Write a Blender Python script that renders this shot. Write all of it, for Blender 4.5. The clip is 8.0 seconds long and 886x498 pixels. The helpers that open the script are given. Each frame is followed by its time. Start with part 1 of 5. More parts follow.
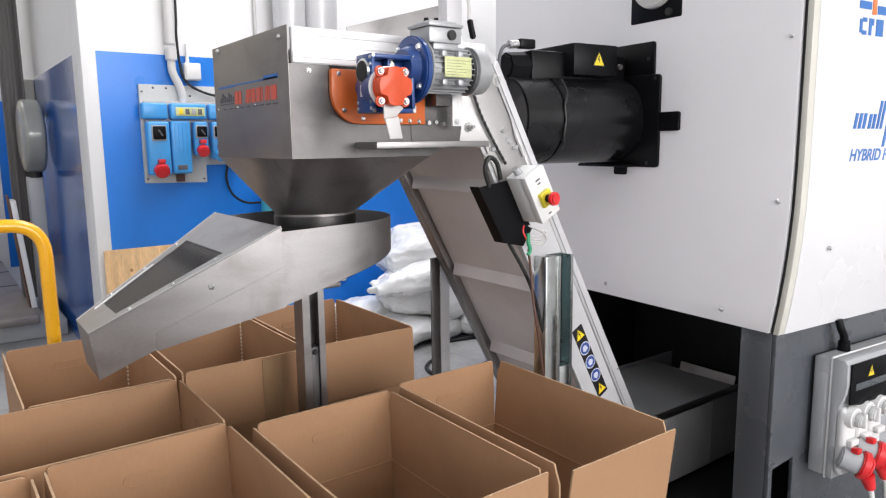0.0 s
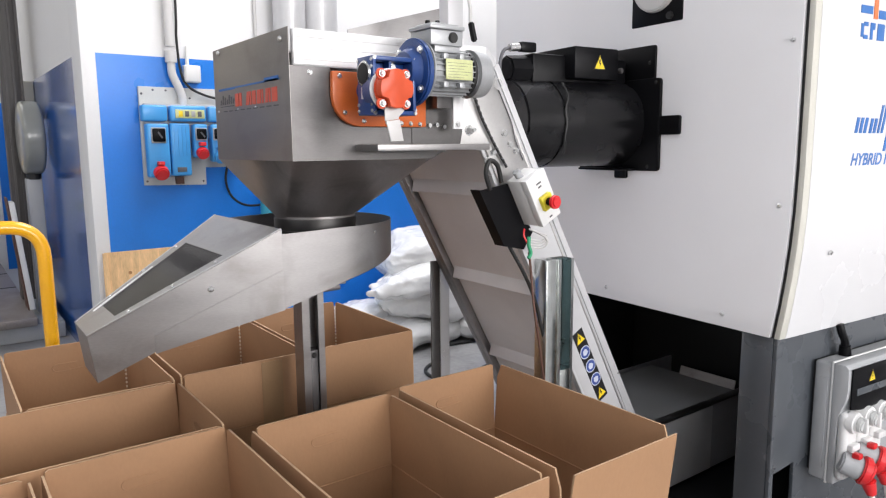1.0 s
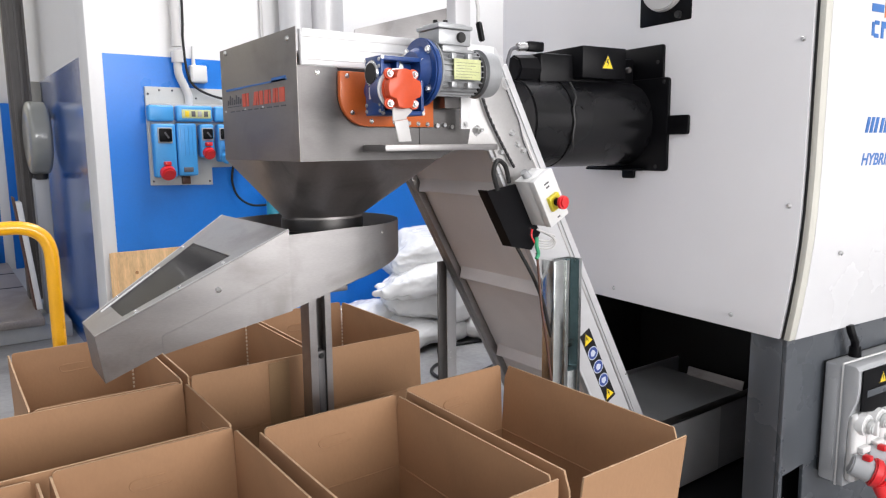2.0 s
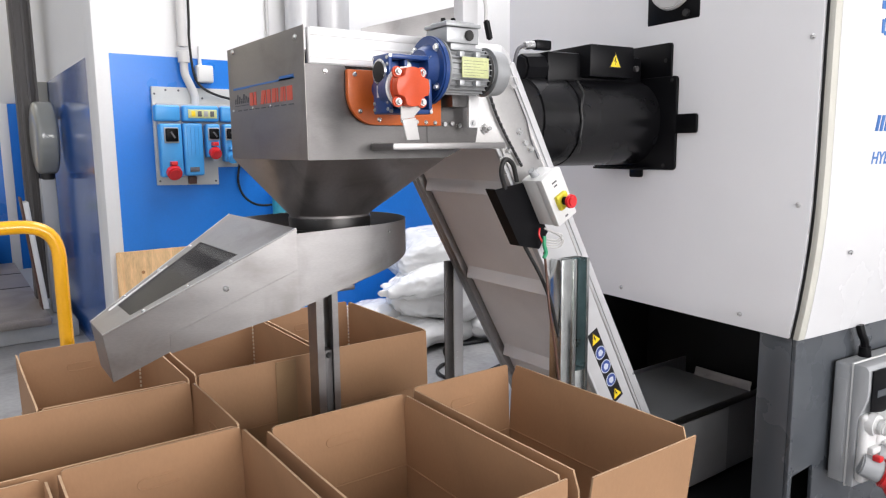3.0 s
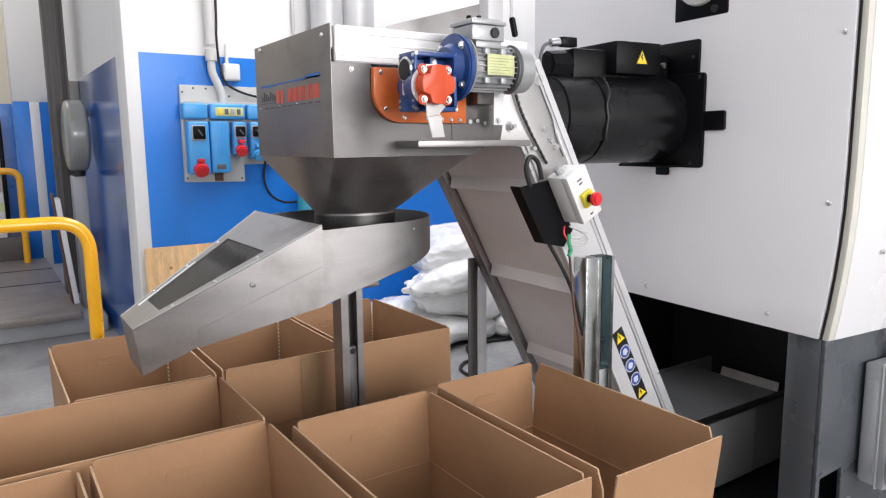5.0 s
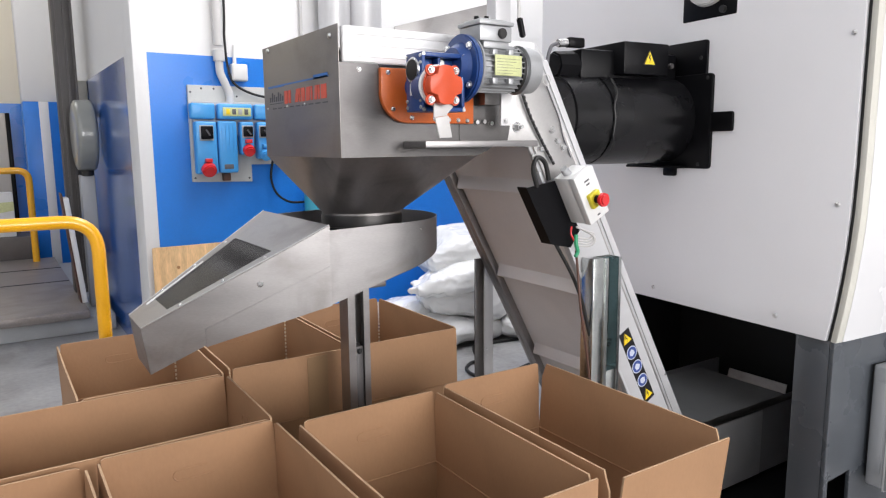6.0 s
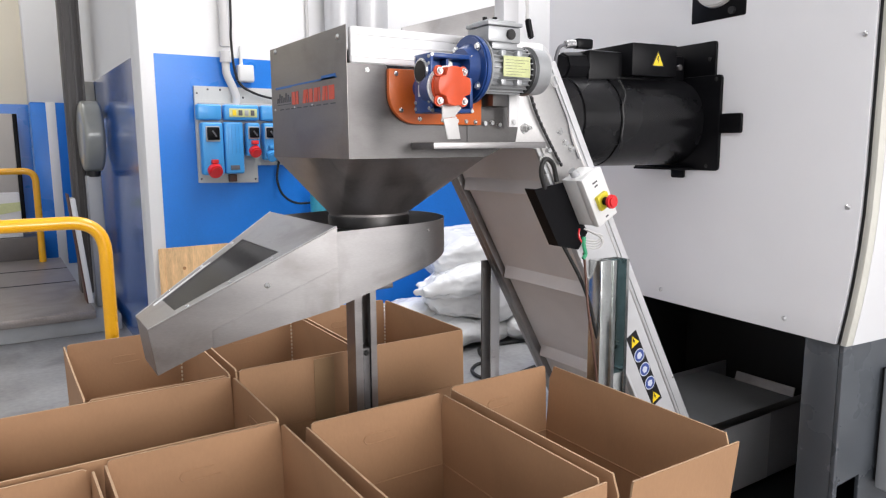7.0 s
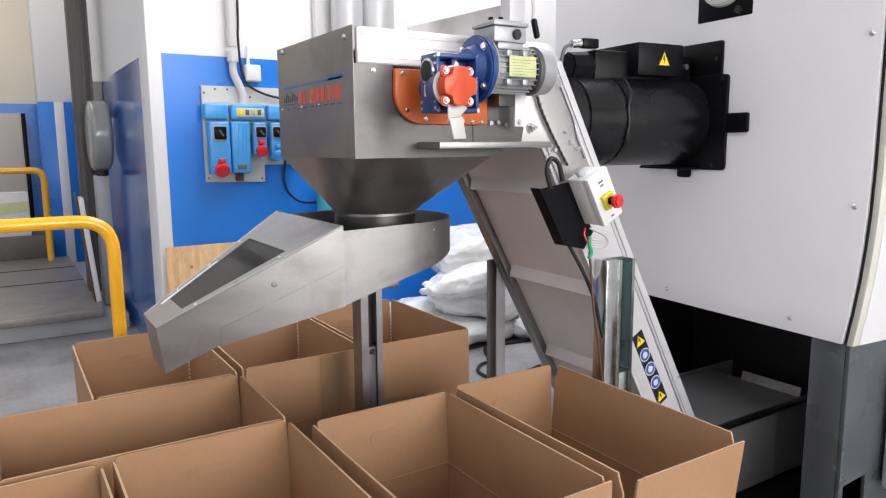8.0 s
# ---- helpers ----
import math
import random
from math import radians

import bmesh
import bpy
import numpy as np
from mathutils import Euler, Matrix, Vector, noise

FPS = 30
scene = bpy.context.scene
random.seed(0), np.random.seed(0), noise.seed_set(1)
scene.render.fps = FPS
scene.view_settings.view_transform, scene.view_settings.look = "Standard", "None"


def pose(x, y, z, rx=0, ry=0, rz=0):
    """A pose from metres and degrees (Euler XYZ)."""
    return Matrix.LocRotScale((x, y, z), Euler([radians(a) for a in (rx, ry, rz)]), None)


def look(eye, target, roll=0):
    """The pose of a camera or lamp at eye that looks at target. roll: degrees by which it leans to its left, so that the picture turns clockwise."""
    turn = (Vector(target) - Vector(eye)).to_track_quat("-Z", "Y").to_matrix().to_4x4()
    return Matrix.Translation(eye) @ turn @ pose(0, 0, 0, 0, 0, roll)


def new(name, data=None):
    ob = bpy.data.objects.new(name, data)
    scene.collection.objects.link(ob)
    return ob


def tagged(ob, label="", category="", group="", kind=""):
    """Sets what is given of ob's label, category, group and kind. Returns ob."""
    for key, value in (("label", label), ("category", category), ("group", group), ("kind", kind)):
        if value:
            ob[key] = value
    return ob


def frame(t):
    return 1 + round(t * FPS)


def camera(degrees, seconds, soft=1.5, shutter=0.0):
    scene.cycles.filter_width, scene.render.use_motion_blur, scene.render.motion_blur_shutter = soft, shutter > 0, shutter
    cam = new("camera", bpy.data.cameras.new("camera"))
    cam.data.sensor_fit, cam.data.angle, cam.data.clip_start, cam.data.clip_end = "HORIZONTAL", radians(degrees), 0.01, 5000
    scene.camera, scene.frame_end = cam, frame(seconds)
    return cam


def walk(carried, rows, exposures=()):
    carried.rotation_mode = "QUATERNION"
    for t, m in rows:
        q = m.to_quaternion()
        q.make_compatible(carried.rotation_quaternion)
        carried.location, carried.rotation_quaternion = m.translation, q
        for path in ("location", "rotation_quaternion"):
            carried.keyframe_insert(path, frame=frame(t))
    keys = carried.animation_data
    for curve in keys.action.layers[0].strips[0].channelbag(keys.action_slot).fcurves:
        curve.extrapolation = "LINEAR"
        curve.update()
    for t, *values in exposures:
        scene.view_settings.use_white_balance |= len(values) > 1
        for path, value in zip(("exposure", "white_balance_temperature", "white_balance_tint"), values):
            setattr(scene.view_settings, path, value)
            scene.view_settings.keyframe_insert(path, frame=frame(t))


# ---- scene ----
cam = camera(64.9, 8.0, soft=1.2)
PATH = [
    (0, (0.015, -0.036, 1.461), (1.186, 1.558, 1.158), -0.7),
    (0.5, (0.013, -0.032, 1.459), (1.182, 1.564, 1.161), -0.5),
    (1, (0.015, -0.028, 1.459), (1.189, 1.564, 1.166), -0.5),
    (1.5, (0.015, -0.023, 1.462), (1.183, 1.573, 1.168), -0.5),
    (3, (0.01, -0.009, 1.456), (1.162, 1.6, 1.163), -0.6),
    (3.5, (0.009, -0.007, 1.455), (1.15, 1.609, 1.161), -0.5),
    (4, (0.006, -0.007, 1.454), (1.131, 1.62, 1.159), -0.5),
    (4.5, (0.005, -0.009, 1.456), (1.114, 1.628, 1.158), -0.6),
    (6, (0.003, -0.01, 1.456), (1.085, 1.646, 1.158), -0.5),
    (6.5, (0.001, -0.006, 1.456), (1.078, 1.652, 1.159), -0.5),
    (7, (0.0, 0.0, 1.456), (1.071, 1.663, 1.162), -0.4),
    (7.5, (-0.002, -0.004, 1.456), (1.058, 1.666, 1.158), -0.4),
    (8, (-0.003, -0.006, 1.457), (1.053, 1.666, 1.161), -0.4),
]
walk(cam, [(t, look(eye, target, roll)) for t, eye, target, roll in PATH])

# ---- world and light ----
world = bpy.data.worlds.new("sky")
scene.world = world
world.use_nodes = True
wn = world.node_tree.nodes
sky = wn.new("ShaderNodeTexSky")
sky.sky_type = "NISHITA"
sky.sun_disc = False
sky.sun_elevation = radians(40)
sky.sun_rotation = radians(200)
wn["Background"].inputs["Strength"].default_value = 0.1
world.node_tree.links.new(sky.outputs["Color"], wn["Background"].inputs["Color"])


def window_light(name, eye, target, sx, sy, watts, colour=(1.0, 0.98, 0.95)):
    data = bpy.data.lights.new(name, "AREA")
    data.shape, data.size, data.size_y, data.energy, data.color = "RECTANGLE", sx, sy, watts, colour
    ob = new(name, data)
    ob.matrix_world = look(eye, target)
    return ob


SKY_LIGHTS = [
    window_light("skylight_lamp", (-2.2, 1.0, 5.08), (-2.2, 1.0, 0), 2.2, 9.0, 98, (0.985, 0.970, 1.0)),
    window_light("skylight_lamp", (2.6, 3.0, 5.08), (2.6, 3.0, 0), 1.6, 3.0, 190, (0.985, 0.970, 1.0)),
    window_light("unseen_window_lamp", (1.7, -5.9, 2.6), (1.2, 2.0, 1.1), 5.0, 2.6, 500, (1.0, 0.968, 0.975)),
    # Added unseen west lamp, brightening the belt, the end panel and the tail.
    window_light("unseen_window_lamp", (-5.9, -0.8, 2.3), (2.0, 1.6, 0.7), 4.6, 2.4, 58, (1.0, 0.975, 0.985)),
    window_light("skylight_lamp", (-0.8, 8.6, 5.08), (-0.8, 8.6, 0), 2.4, 3.0, 66, (1.0, 0.97, 0.92)),
]
scene.view_settings.exposure = 0.03


# ---- materials ----
def mat(name, base, rough=0.5, metal=0.0, scale=12.0, vary=0.12, grain=160.0, bump=0.05, stretch=(1, 1, 1), rough_vary=0.1,
        coat=0.0, coat_rough=0.06, stain=0.0, stain_scale=2.5, subsurface=0.0, alpha=1.0, spec=0.5):
    """Base colour varied at two scales, uneven gloss and fine relief."""
    m = bpy.data.materials.new(name)
    m.use_nodes = True
    nt = m.node_tree
    n, l = nt.nodes, nt.links
    b = n["Principled BSDF"]
    tc = n.new("ShaderNodeTexCoord")
    mp = n.new("ShaderNodeMapping")
    mp.inputs["Scale"].default_value = stretch
    l.new(tc.outputs["Object"], mp.inputs["Vector"])
    big = n.new("ShaderNodeTexNoise")
    big.inputs["Scale"].default_value, big.inputs["Detail"].default_value = scale, 5
    fine = n.new("ShaderNodeTexNoise")
    fine.inputs["Scale"].default_value, fine.inputs["Detail"].default_value = grain, 3
    for t in (big, fine):
        l.new(mp.outputs["Vector"], t.inputs["Vector"])
    both = n.new("ShaderNodeMix")
    both.data_type = "FLOAT"
    both.inputs[0].default_value = 0.35
    l.new(big.outputs["Fac"], both.inputs[2])
    l.new(fine.outputs["Fac"], both.inputs[3])
    ramp = n.new("ShaderNodeValToRGB")
    ramp.color_ramp.elements[0].position, ramp.color_ramp.elements[1].position = 0.3, 0.7
    ramp.color_ramp.elements[0].color = (*[c * (1 - vary) for c in base], 1)
    ramp.color_ramp.elements[1].color = (*[min(1, c * (1 + vary)) for c in base], 1)
    l.new(both.outputs[0], ramp.inputs["Fac"])
    colour = ramp.outputs["Color"]
    if stain:
        st = n.new("ShaderNodeTexNoise")
        st.inputs["Scale"].default_value, st.inputs["Detail"].default_value, st.inputs["Distortion"].default_value = stain_scale, 7, 0.6
        l.new(tc.outputs["Object"], st.inputs["Vector"])
        sr = n.new("ShaderNodeMapRange")
        sr.inputs["From Min"].default_value, sr.inputs["From Max"].default_value = 0.52, 0.72
        sr.inputs["To Max"].default_value = stain
        l.new(st.outputs["Fac"], sr.inputs["Value"])
        mx = n.new("ShaderNodeMix")
        mx.data_type, mx.blend_type = "RGBA", "MULTIPLY"
        mx.inputs[7].default_value = (0.45, 0.42, 0.4, 1)
        l.new(sr.outputs["Result"], mx.inputs[0])
        l.new(colour, mx.inputs[6])
        colour = mx.outputs[2]
    l.new(colour, b.inputs["Base Color"])
    rr = n.new("ShaderNodeMapRange")
    rr.inputs["To Min"].default_value, rr.inputs["To Max"].default_value = max(0.02, rough - rough_vary), min(1, rough + rough_vary)
    l.new(big.outputs["Fac"], rr.inputs["Value"])
    l.new(rr.outputs["Result"], b.inputs["Roughness"])
    b.inputs["Metallic"].default_value = metal
    b.inputs["Specular IOR Level"].default_value = spec
    b.inputs["Coat Weight"].default_value = coat
    b.inputs["Coat Roughness"].default_value = coat_rough
    b.inputs["Alpha"].default_value = alpha
    if subsurface:
        b.inputs["Subsurface Weight"].default_value = subsurface
        b.inputs["Subsurface Radius"].default_value = (0.02, 0.02, 0.02)
    if bump:
        bp = n.new("ShaderNodeBump")
        bp.inputs["Strength"].default_value, bp.inputs["Distance"].default_value = bump, 0.004
        l.new(fine.outputs["Fac"], bp.inputs["Height"])
        l.new(bp.outputs["Normal"], b.inputs["Normal"])
    return m


CARD = mat("cardboard", (0.365, 0.205, 0.106), 0.72, scale=5, vary=0.06, grain=120, bump=0.08, stretch=(1, 1, 0.6), stain=0.15, stain_scale=4)
CARD_EDGE = mat("cardboard_cut_edge", (0.44, 0.29, 0.172), 0.85, scale=30, vary=0.18, grain=300, bump=0.2)
TORN = mat("torn_pale_paper", (0.72, 0.62, 0.48), 0.9, scale=60, vary=0.15, bump=0.2)
TAPE = mat("packing_tape", (0.30, 0.185, 0.095), 0.42, scale=20, vary=0.05, bump=0.02)
STEEL = mat("brushed_stainless_steel", (0.335, 0.325, 0.322), 0.42, 1.0, scale=5, vary=0.10, grain=90, bump=0.05, stretch=(1, 1, 5), stain=0.42, stain_scale=7, rough_vary=0.14)
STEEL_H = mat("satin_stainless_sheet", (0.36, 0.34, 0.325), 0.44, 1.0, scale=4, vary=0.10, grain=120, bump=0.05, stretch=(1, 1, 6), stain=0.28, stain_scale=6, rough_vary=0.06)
# Stainless with its base darkened to tone down the bright window reflection.
STEEL_D = mat("darkened_stainless", (0.148, 0.143, 0.141), 0.40, 1.0, scale=5, vary=0.12, grain=100, bump=0.05, stretch=(1, 1, 5), stain=0.35, stain_scale=8, rough_vary=0.12)
STEEL_C = mat("rolled_steel_cone", (0.47, 0.445, 0.435), 0.40, 1.0, scale=6, vary=0.12, grain=110, bump=0.04, stain=0.4, stain_scale=9)
STEEL_LT = mat("light_steel_sheet", (0.62, 0.61, 0.60), 0.42, 1.0, scale=9, vary=0.07, grain=120, bump=0.05)
# Aluminium lightened for faces in strong light; also for white strips.
ALU_W = mat("white_and_lit_aluminium", (0.82, 0.82, 0.82), 0.4, 0.1, scale=4, vary=0.04, grain=140, bump=0.03)
ALU = mat("anodised_aluminium", (0.54, 0.54, 0.55), 0.50, 0.12, scale=4, vary=0.05, grain=140, bump=0.03, stretch=(1, 1, 5))
ZINC = mat("galvanised_steel", (0.55, 0.57, 0.56), 0.22, 1.0, scale=25, vary=0.14, grain=90, bump=0.06)
BOLT = mat("zinc_bolt", (0.66, 0.66, 0.66), 0.28, 1.0, scale=40, vary=0.1)
CAST = mat("silver_painted_casting", (0.42, 0.43, 0.44), 0.42, 0.55, scale=30, vary=0.08, grain=260, bump=0.12)
BLUE_CAST = mat("blue_painted_casting", (0.012, 0.05, 0.20), 0.35, scale=18, vary=0.15, grain=240, bump=0.12, coat=0.25)
ORANGE = mat("orange_plate", (0.60, 0.125, 0.02), 0.38, scale=12, vary=0.1, grain=200, bump=0.05, coat=0.2, stain=0.15)
ORANGE_P = mat("orange_plastic", (0.62, 0.075, 0.02), 0.38, scale=14, vary=0.06, grain=200, bump=0.04)
BLACK = mat("black_paint", (0.005, 0.005, 0.006), 0.36, scale=10, vary=0.3, grain=200, bump=0.08, spec=0.12)
BLACK_M = mat("black_motor_paint", (0.006, 0.006, 0.007), 0.27, scale=5, vary=0.3, grain=160, bump=0.1, rough_vary=0.14, stain=0.3, spec=0.36)
RUBBER = mat("black_rubber", (0.012, 0.012, 0.012), 0.55, scale=40, vary=0.2)
PANEL = mat("light_grey_enamel", (0.81, 0.805, 0.82), 0.32, scale=2.5, vary=0.025, grain=300, bump=0.03, coat=0.25)
PANEL_W = mat("white_enamel", (0.69, 0.69, 0.70), 0.25, scale=2.5, vary=0.012, grain=300, bump=0.01, coat=0.4)
PANEL_EDGE = mat("cream_panel_edge", (0.58, 0.57, 0.51), 0.4, scale=12, vary=0.05)
GREY_STEEL = mat("dark_grey_painted_steel", (0.072, 0.080, 0.090), 0.28, scale=5, vary=0.08, grain=200, bump=0.05, coat=0.3, stain=0.08)
# Near black colour standing in for the shade inside and under the machine.
DARK = mat("unlit_interior_black", (0.012, 0.012, 0.013), 0.6, scale=6, vary=0.3)
BELT = mat("grey_conveyor_belt", (0.85, 0.81, 0.80), 0.5, scale=6, vary=0.05, grain=260, bump=0.08, stain=0.15)
WALL_W = mat("white_wall_paint", (0.79, 0.79, 0.79), 0.7, scale=1.5, vary=0.03, grain=90, bump=0.12)
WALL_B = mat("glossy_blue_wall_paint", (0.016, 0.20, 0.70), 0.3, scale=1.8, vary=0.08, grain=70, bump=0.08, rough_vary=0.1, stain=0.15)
# Same blue dado paint, base deepened to offset the bright grazing reflection.
WALL_B_GLOSS = mat("reflection_darkened_blue_paint", (0.014, 0.105, 0.42), 0.16, scale=1.8, vary=0.1, grain=30, bump=0.01, rough_vary=0.05, coat=0.55, coat_rough=0.13)
WALL_CREAM = mat("cream_wall_paint", (0.74, 0.69, 0.58), 0.7, scale=1.2, vary=0.05, grain=80, bump=0.1)
FLOOR = mat("worn_concrete_floor", (0.28, 0.28, 0.28), 0.40, scale=3, vary=0.3, grain=30, bump=0.14, stain=0.7, stain_scale=2.2, rough_vary=0.22)
CEIL = mat("white_ceiling", (0.75, 0.75, 0.73), 0.8, scale=2, vary=0.05)
SOCKET_B = mat("light_blue_plastic", (0.06, 0.33, 0.72), 0.35, scale=14, vary=0.05, coat=0.1)
GREY_PLATE = mat("grey_plastic_backplate", (0.52, 0.53, 0.52), 0.5, scale=9, vary=0.08, stain=0.25)
PLASTIC_G = mat("light_grey_plastic", (0.38, 0.39, 0.40), 0.42, scale=10, vary=0.04, grain=300, bump=0.06)
PLASTIC_W = mat("white_plastic", (0.72, 0.72, 0.71), 0.4, scale=12, vary=0.04, grain=280, bump=0.04)
RED = mat("red_plastic", (0.66, 0.02, 0.025), 0.35, scale=16, vary=0.08, coat=0.2)
YELLOW = mat("yellow_plastic", (0.72, 0.62, 0.03), 0.4, scale=16, vary=0.07)
YELLOW_P = mat("yellow_rail_enamel", (0.85, 0.42, 0.01), 0.3, scale=9, vary=0.08, grain=160, bump=0.05, coat=0.4, stain=0.12)
LABEL_Y = mat("yellow_green_nameplate", (0.57, 0.60, 0.30), 0.4, scale=60, vary=0.12)
WARN_Y = mat("warning_yellow", (0.85, 0.62, 0.02), 0.5, scale=30, vary=0.06)
INK = mat("black_ink", (0.01, 0.01, 0.012), 0.5, bump=0)
INK_GREY = mat("grey_ink", (0.10, 0.10, 0.11), 0.5, bump=0)
INK_BLUE = mat("blue_ink", (0.03, 0.15, 0.45), 0.4, bump=0)
INK_RED = mat("red_ink", (0.62, 0.09, 0.05), 0.4, bump=0)
INK_ORANGE = mat("orange_ink", (0.70, 0.18, 0.05), 0.4, bump=0)
SIGN_BLUE = mat("sign_blue", (0.05, 0.09, 0.32), 0.45, bump=0)
SIGN_PALE = mat("sign_pale", (0.62, 0.66, 0.75), 0.45, bump=0)
PLY = mat("pine_plywood", (0.68, 0.44, 0.22), 0.6, scale=5, vary=0.3, grain=40, bump=0.08, stretch=(6, 1, 0.7), stain=0.35, stain_scale=5)
KNOT = mat("pine_knot", (0.40, 0.20, 0.08), 0.6, scale=40, vary=0.3)
SACK = mat("white_plastic_sack", (0.82, 0.82, 0.81), 0.25, scale=6, vary=0.04, grain=24, bump=0.4, subsurface=0.15)
PIPE = mat("grey_pvc_pipe", (0.58, 0.57, 0.56), 0.4, scale=6, vary=0.05)
DUCT = mat("galvanised_duct", (0.62, 0.62, 0.63), 0.45, 0.5, scale=5, vary=0.06, stretch=(1, 1, 0.2))
TEAL = mat("teal_hose", (0.04, 0.34, 0.48), 0.4, scale=10, vary=0.08)
SCALE_G = mat("grey_hammer_paint", (0.27, 0.28, 0.26), 0.3, scale=6, vary=0.02, grain=400, bump=0.01, rough_vary=0.04, coat=0.6)
SCALE_LT = mat("pale_grey_base_paint", (0.42, 0.43, 0.43), 0.42, scale=4, vary=0.08, stain=0.25)
DECK = mat("worn_steel_deck", (0.30, 0.27, 0.25), 0.42, 0.4, scale=3, vary=0.25, grain=80, bump=0.15, stain=0.4)
DECK_D = mat("dark_worn_platform", (0.13, 0.115, 0.105), 0.45, 0.2, scale=4, vary=0.25, stain=0.3)
DARK_COL = mat("dark_grey_column_paint", (0.07, 0.065, 0.065), 0.45, scale=8, vary=0.15)
BEIGE = mat("beige_door_paint", (0.56, 0.52, 0.47), 0.5, scale=3, vary=0.05)
GLASS = mat("clear_acrylic_window", (0.10, 0.10, 0.105), 0.06, scale=5, vary=0.03, bump=0.01, alpha=0.25, rough_vary=0.03)
COPPER = mat("brown_cable", (0.10, 0.045, 0.03), 0.5, bump=0)
GREEN = mat("green_wire", (0.03, 0.30, 0.14), 0.5, bump=0)


# ---- building helpers ----
def thing(name, m, label, category, group="", kind=""):
    ob = tagged(new(name), label, category, group, kind)
    ob.empty_display_size = 0.05
    ob.matrix_world = m
    return ob


def shade(me, angle=35):
    me.set_sharp_from_angle(angle=radians(angle))
    for p in me.polygons:
        p.use_smooth = True


def part(name, bm, material, parent=None, label="", local=False, smooth=True):
    """One mesh object. Its bmesh is in world metres, or, with local, in the axes of the thing."""
    root = parent
    while root is not None and root.parent is not None:
        root = root.parent
    if root is not None and not local:
        bm.transform(root.matrix_basis.inverted())
    bmesh.ops.recalc_face_normals(bm, faces=bm.faces)
    me = bpy.data.meshes.new(name)
    bm.to_mesh(me)
    bm.free()
    if smooth:
        shade(me)
    for one in (material if isinstance(material, (list, tuple)) else [material]):
        me.materials.append(one)
    ob = new(name, me)
    ob.parent = parent
    if label:
        ob["label"] = label
    return ob


def structure(name, bm, material, label, category, parent=None):
    ob = part(name, bm, material, parent)
    return tagged(ob, label, category, "", "structure") if parent is None else ob


def bevel(bm, width, segments=2):
    if width > 0:
        bmesh.ops.bevel(bm, geom=list(bm.edges), offset=width, segments=segments, affect="EDGES", profile=0.5, clamp_overlap=True)
    return bm


def box(x0, x1, y0, y1, z0, z1, r=0.0, seg=2):
    bm = bmesh.new()
    bmesh.ops.create_cube(bm, size=1.0)
    bm.transform(Matrix.Translation(((x0 + x1) / 2, (y0 + y1) / 2, (z0 + z1) / 2)) @ Matrix.Diagonal((x1 - x0, y1 - y0, z1 - z0, 1)))
    return bevel(bm, r, seg)


def prism(points, a, b, axis="y", r=0.0, seg=2):
    """A polygon pushed from a to b. axis y: points are (x, z); x: (y, z); z: (x, y)."""
    bm = bmesh.new()
    place = {"y": lambda p, d: (p[0], d, p[1]), "x": lambda p, d: (d, p[0], p[1]), "z": lambda p, d: (p[0], p[1], d)}[axis]
    one = [bm.verts.new(place(p, a)) for p in points]
    two = [bm.verts.new(place(p, b)) for p in points]
    bm.faces.new(one)
    bm.faces.new(two[::-1])
    k = len(points)
    for i in range(k):
        bm.faces.new((one[i], two[i], two[(i + 1) % k], one[(i + 1) % k]))
    bmesh.ops.recalc_face_normals(bm, faces=bm.faces)
    return bevel(bm, r, seg)


def rod(p, q, r, r2=None, seg=20, rim=0.0):
    """A round bar from p to q."""
    p, q = Vector(p), Vector(q)
    bm = bmesh.new()
    bmesh.ops.create_cone(bm, cap_ends=True, segments=seg, radius1=r, radius2=r if r2 is None else r2, depth=(q - p).length)
    if rim:
        bmesh.ops.bevel(bm, geom=[e for e in bm.edges if abs(e.verts[0].co.z - e.verts[1].co.z) < 1e-6], offset=rim, segments=2, affect="EDGES")
    bm.transform(Matrix.Translation((p + q) / 2) @ (q - p).to_track_quat("Z", "Y").to_matrix().to_4x4())
    return bm


def tube(points, r, seg=10, closed_ends=True):
    """A bent tube along a smooth line through the points."""
    pts = [Vector(p) for p in points]
    line = []
    for i in range(len(pts) - 1):
        a, b, c, d = pts[max(i - 1, 0)], pts[i], pts[i + 1], pts[min(i + 2, len(pts) - 1)]
        for s in range(6):
            t = s / 6
            line.append(0.5 * (2 * b + (c - a) * t + (2 * a - 5 * b + 4 * c - d) * t * t + (3 * b - a - 3 * c + d) * t ** 3))
    line.append(pts[-1])
    bm = bmesh.new()
    rings, side = [], None
    for i, p in enumerate(line):
        along = (line[min(i + 1, len(line) - 1)] - line[max(i - 1, 0)]).normalized()
        if side is None:
            side = along.orthogonal().normalized()
        side = (side - along * side.dot(along)).normalized()
        other = along.cross(side)
        rings.append([bm.verts.new(p + r * (side * math.cos(k * math.tau / seg) + other * math.sin(k * math.tau / seg))) for k in range(seg)])
    for one, two in zip(rings, rings[1:]):
        for k in range(seg):
            bm.faces.new((one[k], one[(k + 1) % seg], two[(k + 1) % seg], two[k]))
    if closed_ends:
        bm.faces.new(rings[0][::-1])
        bm.faces.new(rings[-1])
    return bm


